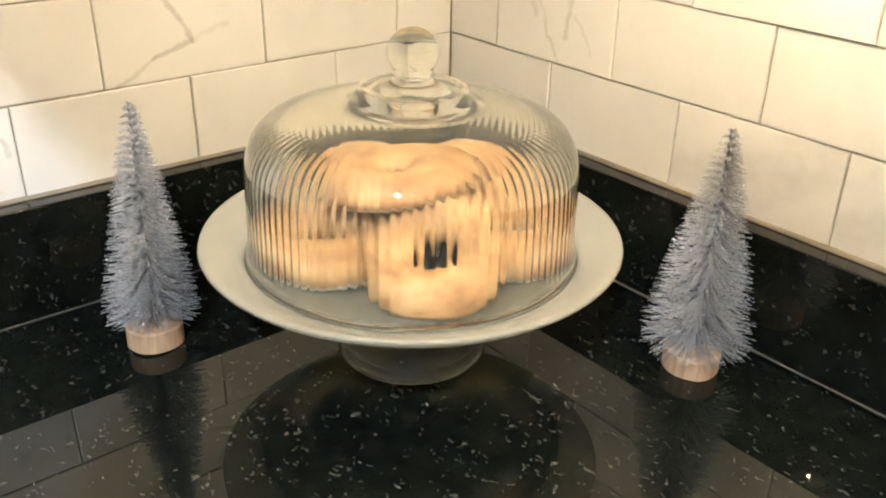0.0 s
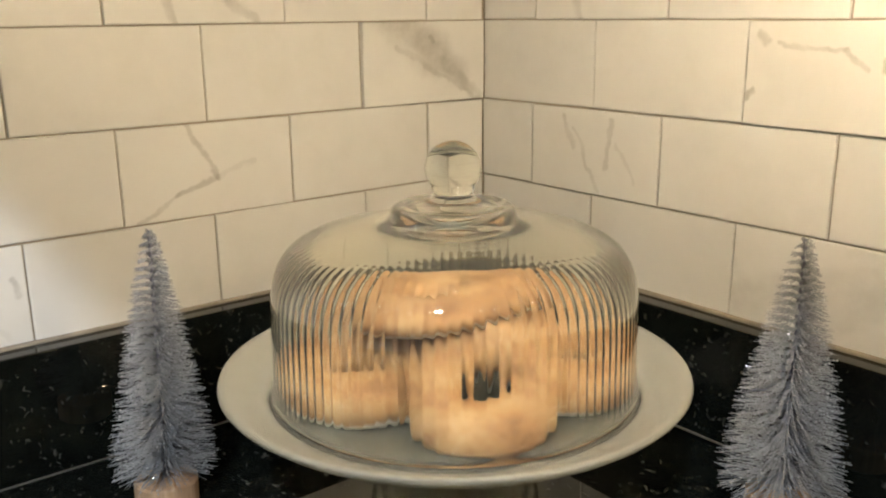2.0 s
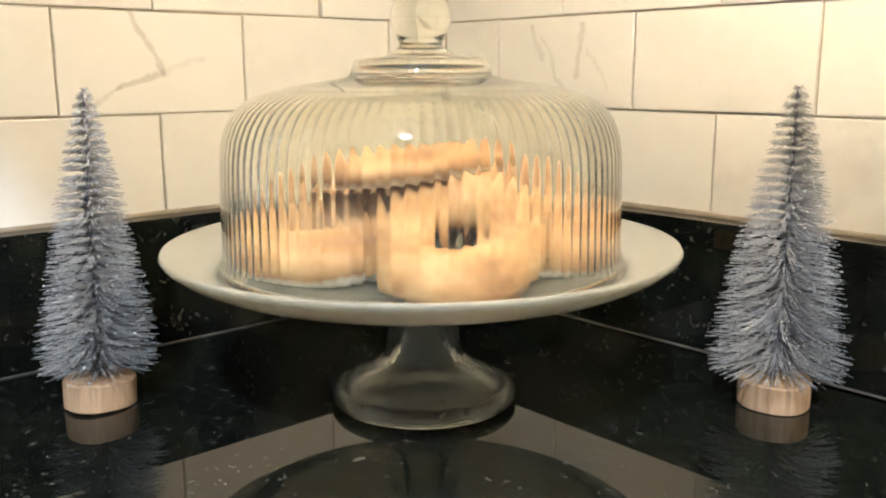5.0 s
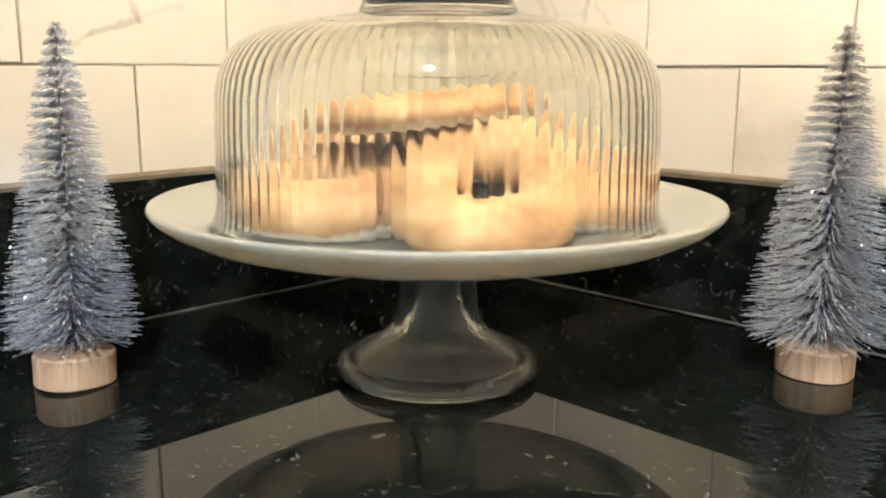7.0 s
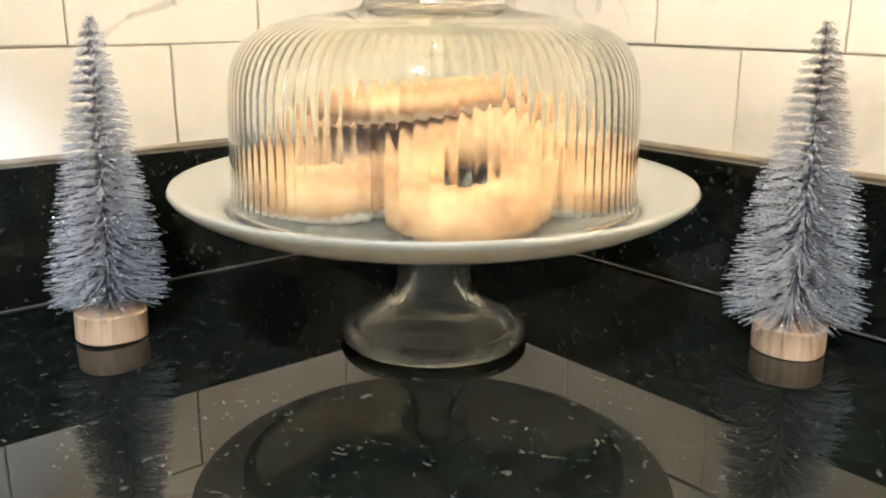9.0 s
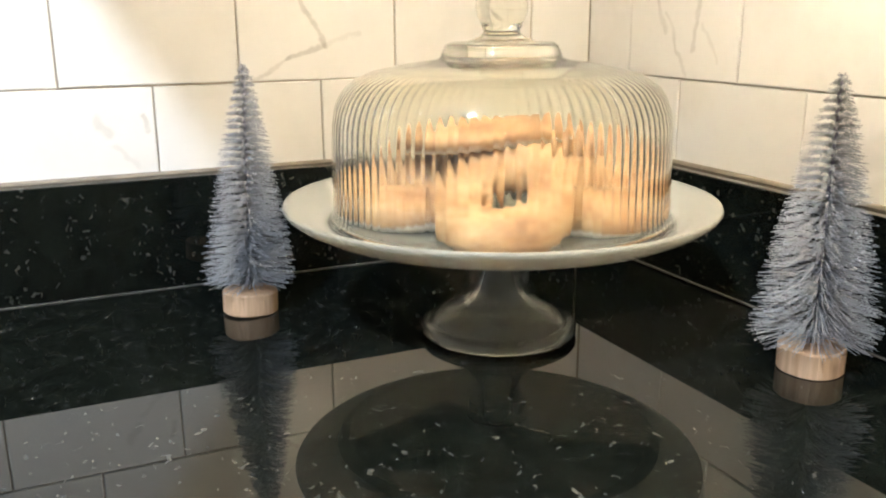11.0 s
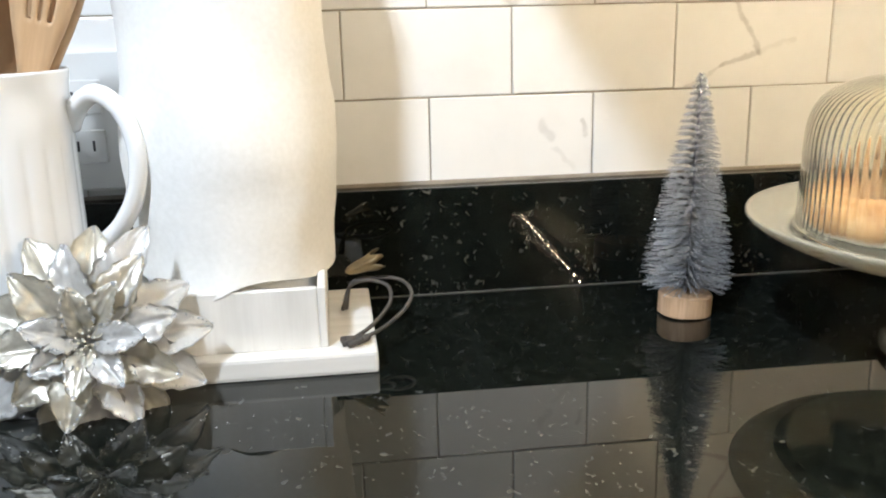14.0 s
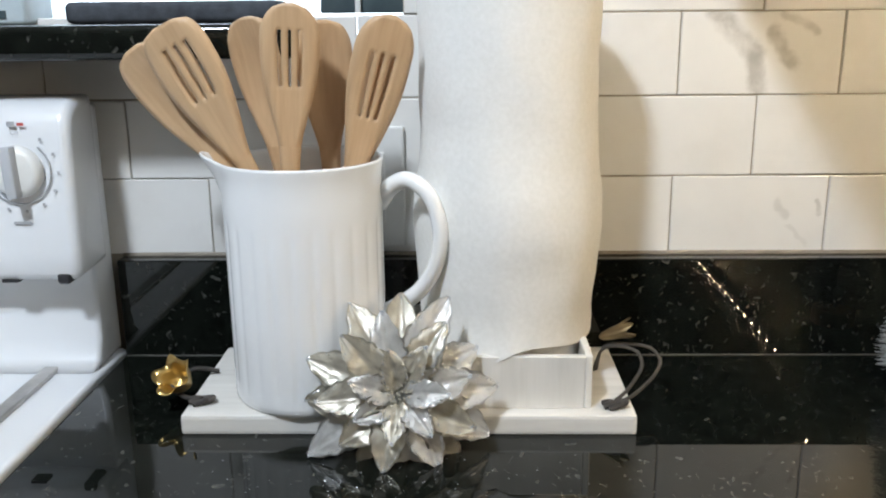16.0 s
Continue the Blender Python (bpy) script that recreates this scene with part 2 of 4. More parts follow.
M_PRINT = plain("grey print", (0.42, 0.43, 0.45), 0.5)
M_RED = plain("red print", (0.5, 0.08, 0.06), 0.5)
M_BLACK = plain("black plastic and gap shade", (0.02, 0.02, 0.022), 0.4)
M_GREYPLASTIC = plain("light grey plastic", (0.50, 0.52, 0.55), 0.35)
M_PLASTIC = plain("white plastic", (0.78, 0.78, 0.76), 0.35)
M_DARKCLOTH = simple("dark slate cloth", (0.03, 0.035, 0.045), (0.07, 0.08, 0.095), 0.9, 0, 70, 600, 0.6)
M_SASH = simple("dark teal window frame", (0.04, 0.06, 0.07), (0.07, 0.10, 0.11), 0.4)
M_LED = emitter("warm led", (1.0, 0.77, 0.475), LED_STRENGTH)
M_OUTSIDE = emitter("daylight outside", (0.80, 0.90, 1.0), 2.6)
M_PANE = glass("window pane", (0.95, 0.98, 1.0), 0.01)


# ---- builders ----
def mesh_of(name, bm, material, smooth=False):
    me = bpy.data.meshes.new(name)
    bm.normal_update()
    bm.to_mesh(me)
    bm.free()
    me.materials.append(material)
    if smooth:
        me.shade_smooth()
    return me


def part(name, bm, material, parent, label="", smooth=False, m=None):
    ob = new(name, mesh_of(name, bm, material, smooth))
    ob.parent = parent
    if m is not None:
        ob.matrix_local = m
    return tagged(ob, label)


def thing(name, label, category, m=None, group="", kind=""):
    ob = new(name)
    ob.empty_display_size = 0.02
    if m is not None:
        ob.matrix_world = m
    return tagged(ob, label, category, group, kind)


def structure(name, bm, material, label, category, smooth=False):
    return tagged(new(name, mesh_of(name, bm, material, smooth)), label, category, "", "structure")


def box(x0, x1, y0, y1, z0, z1, bevel=0.0, seg=2, bm=None):
    own = bmesh.new()
    bmesh.ops.create_cube(own, size=1.0)
    for v in own.verts:
        v.co = Vector(((x0 + x1) / 2 + v.co.x * (x1 - x0), (y0 + y1) / 2 + v.co.y * (y1 - y0), (z0 + z1) / 2 + v.co.z * (z1 - z0)))
    if bevel:
        bmesh.ops.bevel(own, geom=own.edges[:], offset=bevel, segments=seg, affect="EDGES", profile=0.6)
    if bm is None:
        return own
    tmp = bpy.data.meshes.new("tmp")
    own.to_mesh(tmp)
    own.free()
    bm.from_mesh(tmp)
    bpy.data.meshes.remove(tmp)
    return bm


def lathe(profile, seg=64, radius=None, closed=False):
    """Turns (r, z) rows about z; radius(r, z, angle, row) may reshape them. Rows with r = 0 become poles."""
    bm = bmesh.new()
    rows = []
    for i, (r, z) in enumerate(profile):
        if r == 0:
            rows.append([bm.verts.new((0, 0, z))])
            continue
        ring = []
        for k in range(seg):
            a = 2 * math.pi * k / seg
            rr, zz = (r, z) if radius is None else radius(r, z, a, i)
            ring.append(bm.verts.new((rr * math.cos(a), rr * math.sin(a), zz)))
        rows.append(ring)
    pairs = list(zip(rows, rows[1:]))
    if closed:
        pairs.append((rows[-1], rows[0]))
    for lo, hi in pairs:
        for k in range(seg):
            n = (k + 1) % seg
            if len(lo) == 1 and len(hi) == 1:
                continue
            if len(lo) == 1:
                bm.faces.new((lo[0], hi[n], hi[k]))
            elif len(hi) == 1:
                bm.faces.new((lo[k], lo[n], hi[0]))
            else:
                bm.faces.new((lo[k], lo[n], hi[n], hi[k]))
    bmesh.ops.recalc_face_normals(bm, faces=bm.faces[:])
    return bm


def spline(points, steps):
    """Catmull-Rom through the points."""
    p = [Vector(q) for q in points]
    p = [2 * p[0] - p[1]] + p + [2 * p[-1] - p[-2]]
    out = []
    for i in range(1, len(p) - 2):
        for k in range(steps):
            t = k / steps
            a, b, c, d = p[i - 1], p[i], p[i + 1], p[i + 2]
            out.append(0.5 * (2 * b + (c - a) * t + (2 * a - 5 * b + 4 * c - d) * t * t + (3 * b - a - 3 * c + d) * t ** 3))
    out.append(p[-2].copy())
    return out


def tube(points, radii, seg=8, side=None, flat=1.0, bm=None):
    """A tube through the points; radii one or one each; with side, a flattened section whose wide axis is side."""
    bm = bm or bmesh.new()
    n = len(points)
    radii = radii if isinstance(radii, (list, tuple)) else [radii] * n
    rings = []
    for i, p in enumerate(points):
        d = (points[min(i + 1, n - 1)] - points[max(i - 1, 0)]).normalized()
        u = Vector(side) if side is not None else (Vector((0, 0, 1)) if abs(d.z) < 0.9 else Vector((1, 0, 0)))
        u = (u - d * u.dot(d)).normalized()
        w = d.cross(u)
        rings.append([bm.verts.new(p + radii[i] * (u * math.cos(a) * flat + w * math.sin(a))) for a in (2 * math.pi * k / seg for k in range(seg))])
    for lo, hi in zip(rings, rings[1:]):
        for k in range(seg):
            bm.faces.new((lo[k], lo[(k + 1) % seg], hi[(k + 1) % seg], hi[k]))
    bm.faces.new(list(reversed(rings[0])))
    bm.faces.new(rings[-1])
    return bm


# ---- the room's shell ----
TILE_W, TILE_H, ROW0 = 0.152, 0.0775, 0.101
CORNER_X = 0.011
GROUT_Y = 0.0024
WIN_X0, WIN_X1, WIN_Z0, WIN_Z1 = -1.95, -0.852, 0.3335, 1.10
FLOOR_Z, CEIL_Z, ROOM_X, ROOM_Y = -0.91, 1.53, -3.2, -3.4

bm = box(ROOM_X, WIN_X0, GROUT_Y, 0.13, FLOOR_Z, CEIL_Z)
box(WIN_X0, WIN_X1, GROUT_Y, 0.13, FLOOR_Z, WIN_Z0 - 0.03, bm=bm)
box(WIN_X0, WIN_X1, GROUT_Y, 0.13, WIN_Z1, CEIL_Z, bm=bm)
box(WIN_X1, CORNER_X + 0.12, GROUT_Y, 0.13, FLOOR_Z, CEIL_Z, bm=bm)
wall_north = structure("wall_north", bm, M_GROUT, "tiled kitchen wall with white marble-look brick tiles", "wall")
wall_east = structure("wall_east", box(CORNER_X + GROUT_Y, CORNER_X + 0.12, ROOM_Y, GROUT_Y, FLOOR_Z, CEIL_Z), M_GROUT,
                      "tiled kitchen wall with white marble-look brick tiles", "wall")
structure("wall_west", box(ROOM_X - 0.12, ROOM_X, ROOM_Y, 0.13, FLOOR_Z, CEIL_Z), M_WALL, "plain painted kitchen wall", "wall")
structure("wall_south", box(ROOM_X - 0.12, CORNER_X + 0.12, ROOM_Y - 0.12, ROOM_Y, FLOOR_Z, CEIL_Z), M_WALL, "plain painted kitchen wall", "wall")
structure("floor", box(ROOM_X - 0.12, CORNER_X + 0.12, ROOM_Y - 0.12, 0.13, FLOOR_Z - 0.1, FLOOR_Z), M_FLOOR, "brown wooden kitchen floor", "floor")
structure("ceiling", box(ROOM_X - 0.12, CORNER_X + 0.12, ROOM_Y - 0.12, 0.13, CEIL_Z, CEIL_Z + 0.1), M_CEIL, "plain white ceiling", "ceiling")

# window over the stove side: ledge, sash, pane and the daylight outside
window = thing("window_1", "kitchen window with dark sash above a black ledge", "window", kind="structure")
part("window_sill", box(-1.97, -0.935, -0.10, 0.125, 0.298, 0.3275, 0.008, 3), M_GRANITE, window, "black polished stone ledge", True)
bm = box(WIN_X1 - 0.085, WIN_X1, 0.05, 0.10, 0.335, WIN_Z1)
box(WIN_X0, WIN_X0 + 0.06, 0.05, 0.10, 0.335, WIN_Z1, bm=bm)
box(WIN_X0, WIN_X1, 0.05, 0.10, WIN_Z1 - 0.06, WIN_Z1, bm=bm)
part("window_frame", bm, M_SASH, window)
part("glazing_bar", box(-0.902, -0.897, 0.044, 0.05, 0.335, WIN_Z1), M_PLASTIC, window, "thin white bead")
pane = part("pane", box(WIN_X0 + 0.06, WIN_X1 - 0.085, 0.07, 0.074, 0.335, WIN_Z1 - 0.06), M_PANE, window)
pane.visible_shadow = False
structure("backdrop", box(-2.4, -0.4, 0.5, 0.52, 0.0, 1.5), M_OUTSIDE, "pale daylight outside the window", "sky")

# counter and upstands
bead = bmesh.new()
bm = box(-1.140, -0.018, -0.64, -0.02, -0.03, 0.0)
box(-0.64, -0.018, -2.3, -0.64, -0.03, 0.0, bm=bm)
structure("countertop", bm, M_GRANITE, "polished black granite worktop with pale flecks", "countertop")
backsplash_n = structure("backsplash_north", box(-1.140, -0.0105, -0.02, 0.002, -0.03, 0.1, 0.0012, 2), M_GRANITE, "black granite upstand along the wall", "backsplash")
backsplash_e = structure("backsplash_east", box(-0.0095, CORNER_X + 0.004, -2.3, -0.0205, -0.03, 0.1, 0.0012, 2), M_GRANITE, "black granite upstand along the wall", "backsplash")
bm = tube([Vector((x, -0.0212, 0.0003)) for x in np.linspace(-1.140, -0.012, 40)], 0.0009, 6)
tube([Vector((-0.0108, y, 0.0006)) for y in np.linspace(-0.022, -2.3, 60)], 0.0011, 6, bm=bm)
tube([Vector((x, 0.0002, 0.1006)) for x in np.linspace(-1.140, 0.008, 40)], 0.0028, 8, bm=bead)
tube([Vector((CORNER_X - 0.0002, y, 0.1006)) for y in np.linspace(-0.002, -2.3, 60)], 0.0028, 8, bm=bead)
structure("trim_grout", bead, M_BEAD, "pale grout bead along the foot of the tiles", "grout", True)
structure("trim_caulk", bm, M_CAULK, "thin grey caulk line behind the worktop", "caulk", True)

# cupboards that shade the corner
base = thing("base_cabinet", "painted base cabinets under the worktop", "cabinet")
bm = box(-1.125, -0.01, -0.60, 0.0, FLOOR_Z, -0.031)
part("carcass", bm, M_CABINET, base)
base = thing("base_cabinet", "painted base cabinets under the worktop", "cabinet")
part("carcass", box(-0.60, -0.01, -2.28, -0.605, FLOOR_Z, -0.031), M_CABINET, base)
CAB_Z = 0.462
upper = thing("wall_cabinet", "painted wall cabinet above the tiled corner", "cabinet")
part("carcass", box(-0.622, CORNER_X, -0.33, 0.003, CAB_Z, CEIL_Z - 0.02, 0.002, 1), M_CABINET, upper)
upper = thing("wall_cabinet", "painted wall cabinet above the tiled corner", "cabinet")
part("carcass", box(-0.37, CORNER_X, -2.3, -0.333, CAB_Z, CEIL_Z - 0.02, 0.002, 1), M_CABINET, upper)


def led_string(a, b, count, label):
    a, b = Vector(a), Vector(b)
    t = thing("light_string", label, "light")
    part("cord", tube([a.lerp(b, i / 24) + Vector((0, 0, 0.004)) for i in range(25)], 0.0012, 6), M_PLASTIC, t, "thin pale cord")
    bulb = mesh_of("bulb", box(-0.0013, 0.0013, -0.0013, 0.0013, -0.0013, 0.0013), M_LED)
    for i in range(count):
        o = new("bulb", bulb)
        o.parent = t
        o.location = a.lerp(b, i / (count - 1))
    return t


led_string((-0.054, -1.06, CAB_Z - 0.008), (-0.030, -2.26, CAB_Z - 0.008), 20, "string of small warm lights under a wall cabinet")
# the next two strings are unseen, added to light the corner and east wall
led_string((-0.46, -0.31, CAB_Z - 0.008), (-0.28, -0.31, CAB_Z - 0.008), 5, "string of small warm lights under a wall cabinet")
led_string((-0.17, -0.36, CAB_Z - 0.008), (-0.15, -0.72, CAB_Z - 0.008), 15, "string of small warm lights under a wall cabinet")


# ---- glass cake stand with its cover ----
STAND = Vector((-0.228, -0.244, 0.0))
stand = thing("cake_stand", "frosted glass cake stand on a flared foot, on the granite", "cake stand", Matrix.Translation(STAND))
foot_profile = [(0.046, 0.0012), (0.051, 0.0004), (0.0555, 0.0012), (0.0574, 0.0038), (0.0574, 0.0068), (0.0556, 0.0092), (0.0524, 0.0104), (0.0510, 0.0102), (0.0502, 0.0122), (0.0482, 0.0138), (0.0440, 0.0158),
                (0.0385, 0.0186), (0.0330, 0.0222), (0.0282, 0.0268), (0.0250, 0.0325), (0.0230, 0.041), (0.0220, 0.052), (0.0225, 0.066), (0.0250, 0.0770), (0.0295, 0.0832),
                (0.0, 0.0832), (0.0, 0.0790), (0.0110, 0.0740), (0.0100, 0.062), (0.0105, 0.050), (0.0130, 0.038), (0.0180, 0.0275), (0.0260, 0.0205),
                (0.0350, 0.0160), (0.0420, 0.0122), (0.0455, 0.0090), (0.0465, 0.0050)]
foot_profile = [(r * (1.045 if z < 0.02 else 1.02), z) for r, z in foot_profile]
part("foot", lathe(foot_profile, 96, closed=True), M_FOOT, stand, "clear pressed glass flared foot", True)
well_profile = [(0.0, 0.0835), (0.03, 0.0835), (0.11, 0.0845), (0.1265, 0.0855), (0.1275, 0.0880), (0.1265, 0.0908), (0.11, 0.0905), (0.0, 0.0900)]
part("well", lathe(well_profile, 128), M_WELL, stand, "clear pebbled glass plate floor", True)
rim_profile = [(0.1278, 0.0858), (0.140, 0.0895), (0.152, 0.0955), (0.1585, 0.1005), (0.1605, 0.1035), (0.1595, 0.1055),
               (0.157, 0.1052), (0.150, 0.1015), (0.139, 0.0958), (0.1305, 0.0925), (0.1278, 0.0912)]
part("rim", lathe(rim_profile, 160, closed=True), M_PLATE, stand, "frosted glass rim of the plate", True)

cover = thing("cake_dome", "clear ribbed glass dome with a ball knob", "cake dome", Matrix.Translation(STAND + Vector((0, 0, 0.0925))))
RIB_DEPTH = 0.00068
RIBS, SEG = 106, 106 * 12
knob_profile = [(0.0440, 0.1152), (0.0432, 0.1172), (0.0420, 0.1205), (0.0402, 0.1240), (0.0370, 0.1258), (0.0335, 0.1252), (0.0290, 0.1250), (0.0245, 0.1262), (0.0200, 0.1280), (0.0158, 0.1300), (0.0137, 0.1320), (0.0132, 0.1335), (0.0, 0.1335)]
ball_profile = [(0.0, 0.13353), (0.0132, 0.13353), (0.0133, 0.1348), (0.0145, 0.1365)] + [(0.0188 * math.cos(t), 0.1498 + 0.0178 * math.sin(t)) for t in np.linspace(-0.68, 1.5, 14)] + [(0.0, 0.1676)]
outer = [(0.1255, 0.0), (0.1262, 0.003), (0.1250, 0.006), (0.1240, 0.010), (0.1236, 0.03), (0.1232, 0.055), (0.1225, 0.070), (0.1208, 0.080), (0.1175, 0.0885),
         (0.1125, 0.0955), (0.106, 0.1005), (0.097, 0.1045), (0.085, 0.1078), (0.07, 0.1105), (0.055, 0.1126), (0.0465, 0.1140)] + knob_profile
inner = [(0.0, 0.1125), (0.035, 0.1115), (0.052, 0.1096), (0.07, 0.1071), (0.085, 0.1044), (0.096, 0.1012), (0.104, 0.0973), (0.1098, 0.0925), (0.1142, 0.0862),
         (0.1172, 0.0785), (0.1188, 0.069), (0.1195, 0.055), (0.1199, 0.03), (0.1203, 0.010), (0.1208, 0.003), (0.1215, 0.0)]


def ribbed(r, z, a, i):
    if i >= len(outer):
        k = min(1.0, max(0.0, (z - 0.006) / 0.008)) * min(1.0, max(0.0, (0.1015 - z) / 0.007))
        s = math.cos(a * RIBS / 2)
        return r - RIB_DEPTH * k * math.sqrt(s * s + 0.02), z
    return r, z


glass_cover = part("cover", lathe(outer + inner, SEG, ribbed, closed=True), M_DOME, cover, "ribbed glass bell with a stepped collar", True)
knob = part("knob", lathe(ball_profile, 64), M_DOME, cover, "solid glass ball knob", True)
glass_cover.visible_shadow = knob.visible_shadow = False

VIEW, SIDE, UP = Vector((-0.70, -0.714, 0)), Vector((0.714, -0.70, 0)), Vector((0, 0, 1))


def bagel(seed, major, minor, flat):
    rng = random.Random(seed)
    bm = bmesh.new()
    rings = []
    ph = [rng.uniform(0, 6.28) for _ in range(6)]
    for i in range(56):
        a = 2 * math.pi * i / 56
        R = major * (1 + 0.04 * math.sin(2 * a + ph[0]) + 0.02 * math.sin(3 * a + ph[1]))
        m = minor * (1 + 0.06 * math.sin(a + ph[2]) + 0.04 * math.sin(3 * a + ph[3]) + 0.02 * math.sin(7 * a + ph[4]))
        ring = []
        for k in range(24):
            b = 2 * math.pi * k / 24
            d = 1 + 0.03 * noise.noise(Vector((math.cos(a) * 3, math.sin(a) * 3, b * 1.5 + seed)))
            x = R + m * d * math.cos(b)
            z = m * d * math.sin(b) * flat
            z = max(z, -minor * 0.72 * flat)
            ring.append(bm.verts.new((x * math.cos(a), x * math.sin(a), z)))
        rings.append(ring)
    for i in range(56):
        for k in range(24):
            bm.faces.new((rings[i][k], rings[(i + 1) % 56][k], rings[(i + 1) % 56][(k + 1) % 24], rings[i][(k + 1) % 24]))
    bmesh.ops.recalc_face_normals(bm, faces=bm.faces[:])
    return bm


def place_bagel(seed, side, front, z, axis, size, label, thick=0.0198, flat=0.92):
    ob = new("bagel", mesh_of("bagel", bagel(seed, 0.0508 * size - thick, thick, flat), M_BAGEL, True))
    rot = Vector((0, 0, 1)).rotation_difference(axis.normalized()).to_matrix().to_4x4()
    place = Matrix.Translation(STAND + SIDE * side + VIEW * front + UP * z) @ rot
    for v in ob.data.vertices:
        w = place @ v.co
        if w.z < 0.0912:
            w.z = 0.0912
            v.co = place.inverted() @ w
    ob.matrix_world = place
    tagged(ob, label, "bagel", "bagels under the dome")


place_bagel(1, 0.024, 0.066, 0.1165, VIEW * 0.62 + UP * 0.78, 1.0, "golden baked bagel leaning upright under the dome")
place_bagel(2, -0.057, 0.036, 0.1095, VIEW * 0.17 - SIDE * 0.06 + UP * 0.98, 1.0, "golden baked bagel lying floury side down on the plate", 0.0212)
place_bagel(3, -0.010, 0.012, 0.1540, UP - VIEW * 0.02 - SIDE * 0.10, 1.14, "flatter golden baked bagel lying across the others", 0.0240, 0.46)
place_bagel(4, 0.071, 0.006, 0.1105, SIDE * 0.18 + VIEW * 0.16 + UP * 0.96, 1.0, "golden baked bagel lying floury side down on the plate")
place_bagel(5, -0.046, -0.044, 0.1190, UP * 0.93 + VIEW * 0.34 - SIDE * 0.10, 1.0, "golden baked bagel leaning behind the others", 0.0212)
place_bagel(6, 0.040, -0.048, 0.1250, UP + VIEW * 0.30 + SIDE * 0.12, 1.0, "golden baked bagel resting behind the others")


# ---- bottle-brush trees ----
def brush_tree(seed, r_low, height, droop, m, label):
    rng = random.Random(seed)
    t = thing("bottle_brush_tree", label, "decoration", m, "bottle-brush trees")
    base_r, base_h = 0.0222, 0.0185
    prof = [(0.0, 0.0), (base_r - 0.0012, 0.0), (base_r, 0.0012), (base_r, base_h - 0.0012), (base_r - 0.0012, base_h), (0.0, base_h)]
    part("base", lathe(prof, 40, lambda r, z, a, i: (r * (1 + 0.02 * math.sin(3 * a + seed) + 0.012 * math.sin(5 * a)), z)), M_LOG, t, "round slice of pale raw wood")
    part("wire", tube([Vector((0.0006 * math.sin(i * 1.9), 0.0006 * math.cos(i * 1.9), base_h + (height - base_h) * i / 60)) for i in range(61)], 0.0013, 6), M_WIRE, t)
    verts, faces, gv, gf = [], [], [], []
    z0, n = base_h + 0.004, 2900
    for i in range(n):
        f = (i + rng.random()) / n
        f = 1 - (1 - f) ** 0.82
        z = z0 + (height - z0) * f
        a = z / 0.0112 * 2 * math.pi + (i % 2) * math.pi + rng.gauss(0, 0.22 + 0.6 * (1 - f))
        reach = r_low * (1 - f) ** 0.80 + 0.0032
        if f < 0.06:
            reach *= 0.82 + 3.0 * f
        reach *= rng.uniform(0.80, 1.05)
        lift = rng.uniform(-0.05, 0.12) - droop * (1 - f)
        c, s = math.cos(a), math.sin(a)
        pts = [Vector((c * 0.001, s * 0.001, z)), Vector((c * reach * 0.5, s * reach * 0.5, z + lift * reach * 0.2 + 0.0015)), Vector((c * reach, s * reach, z + lift * reach + rng.uniform(-0.001, 0.001)))]
        w = 0.00026
        side = Vector((-s, c, 0)) * w
        upw = Vector((0, 0, w))
        b = len(verts)
        for k, q in enumerate(pts):
            g = 1.0 - 0.35 * (k / 2)
            verts += [q + side * g, q - side * 0.5 * g + upw * 0.87 * g, q - side * 0.5 * g - upw * 0.87 * g]
        for k in (0, 3):
            for e in range(3):
                faces.append((b + k + e, b + k + (e + 1) % 3, b + k + 3 + (e + 1) % 3, b + k + 3 + e))
        for _ in range(1 if i % 3 else 2):
            q = pts[1].lerp(pts[2], rng.uniform(0.1, 1.0)) + Vector((0, 0, 0.0004))
            sz = rng.uniform(0.0003, 0.00085)
            u = Vector((rng.gauss(0, 1), rng.gauss(0, 1), rng.gauss(0, 1))).normalized()
            v = u.orthogonal().normalized()
            w2 = u.cross(v)
            b = len(gv)
            gv += [q + v * sz, q + w2 * sz, q - v * sz, q - w2 * sz, q + u * sz * 0.4, q - u * sz * 0.4]
            for e in range(4):
                gf.append((b + e, b + (e + 1) % 4, b + 4))
                gf.append((b + (e + 1) % 4, b + e, b + 5))
    for name, vv, ff, mat, lab in (("bristles", verts, faces, M_BRISTLE, "silver-blue tinsel bristles"), ("glitter", gv, gf, M_GLITTER, "silver glitter flecks")):
        me = bpy.data.meshes.new(name)
        me.from_pydata(vv, [], ff)
        me.materials.append(mat)
        o = new(name, me)
        o.parent = t
        tagged(o, lab, kind="stuff")
    return t


brush_tree(3, 0.0375, 0.200, 0.05, pose(-0.391, -0.113, 0, -1.0, 2.0, 0), "silver-blue glitter bottle-brush tree on a wood slice")
brush_tree(8, 0.0435, 0.200, 0.10, pose(-0.070, -0.404, 0, 1.0, -1.0, 0), "wider silver-blue glitter bottle-brush tree on a wood slice")


# ---- white board with pitcher, paper roll and flower ----
BOARD_Z = 0.017
board = thing("serving_board", "white-washed wooden board with cord handles", "board", pose(-0.8425, -0.118, 0))
ob = part("plank", box(-0.007, 0.007, -0.078, 0.078, -0.187, 0.187, 0.0025, 2), M_WHITEWOOD, board, m=pose(0, 0, BOARD_Z / 2, 0, 90, 0) @ Matrix.Diagonal((BOARD_Z / 0.014, 1, 1, 1)))


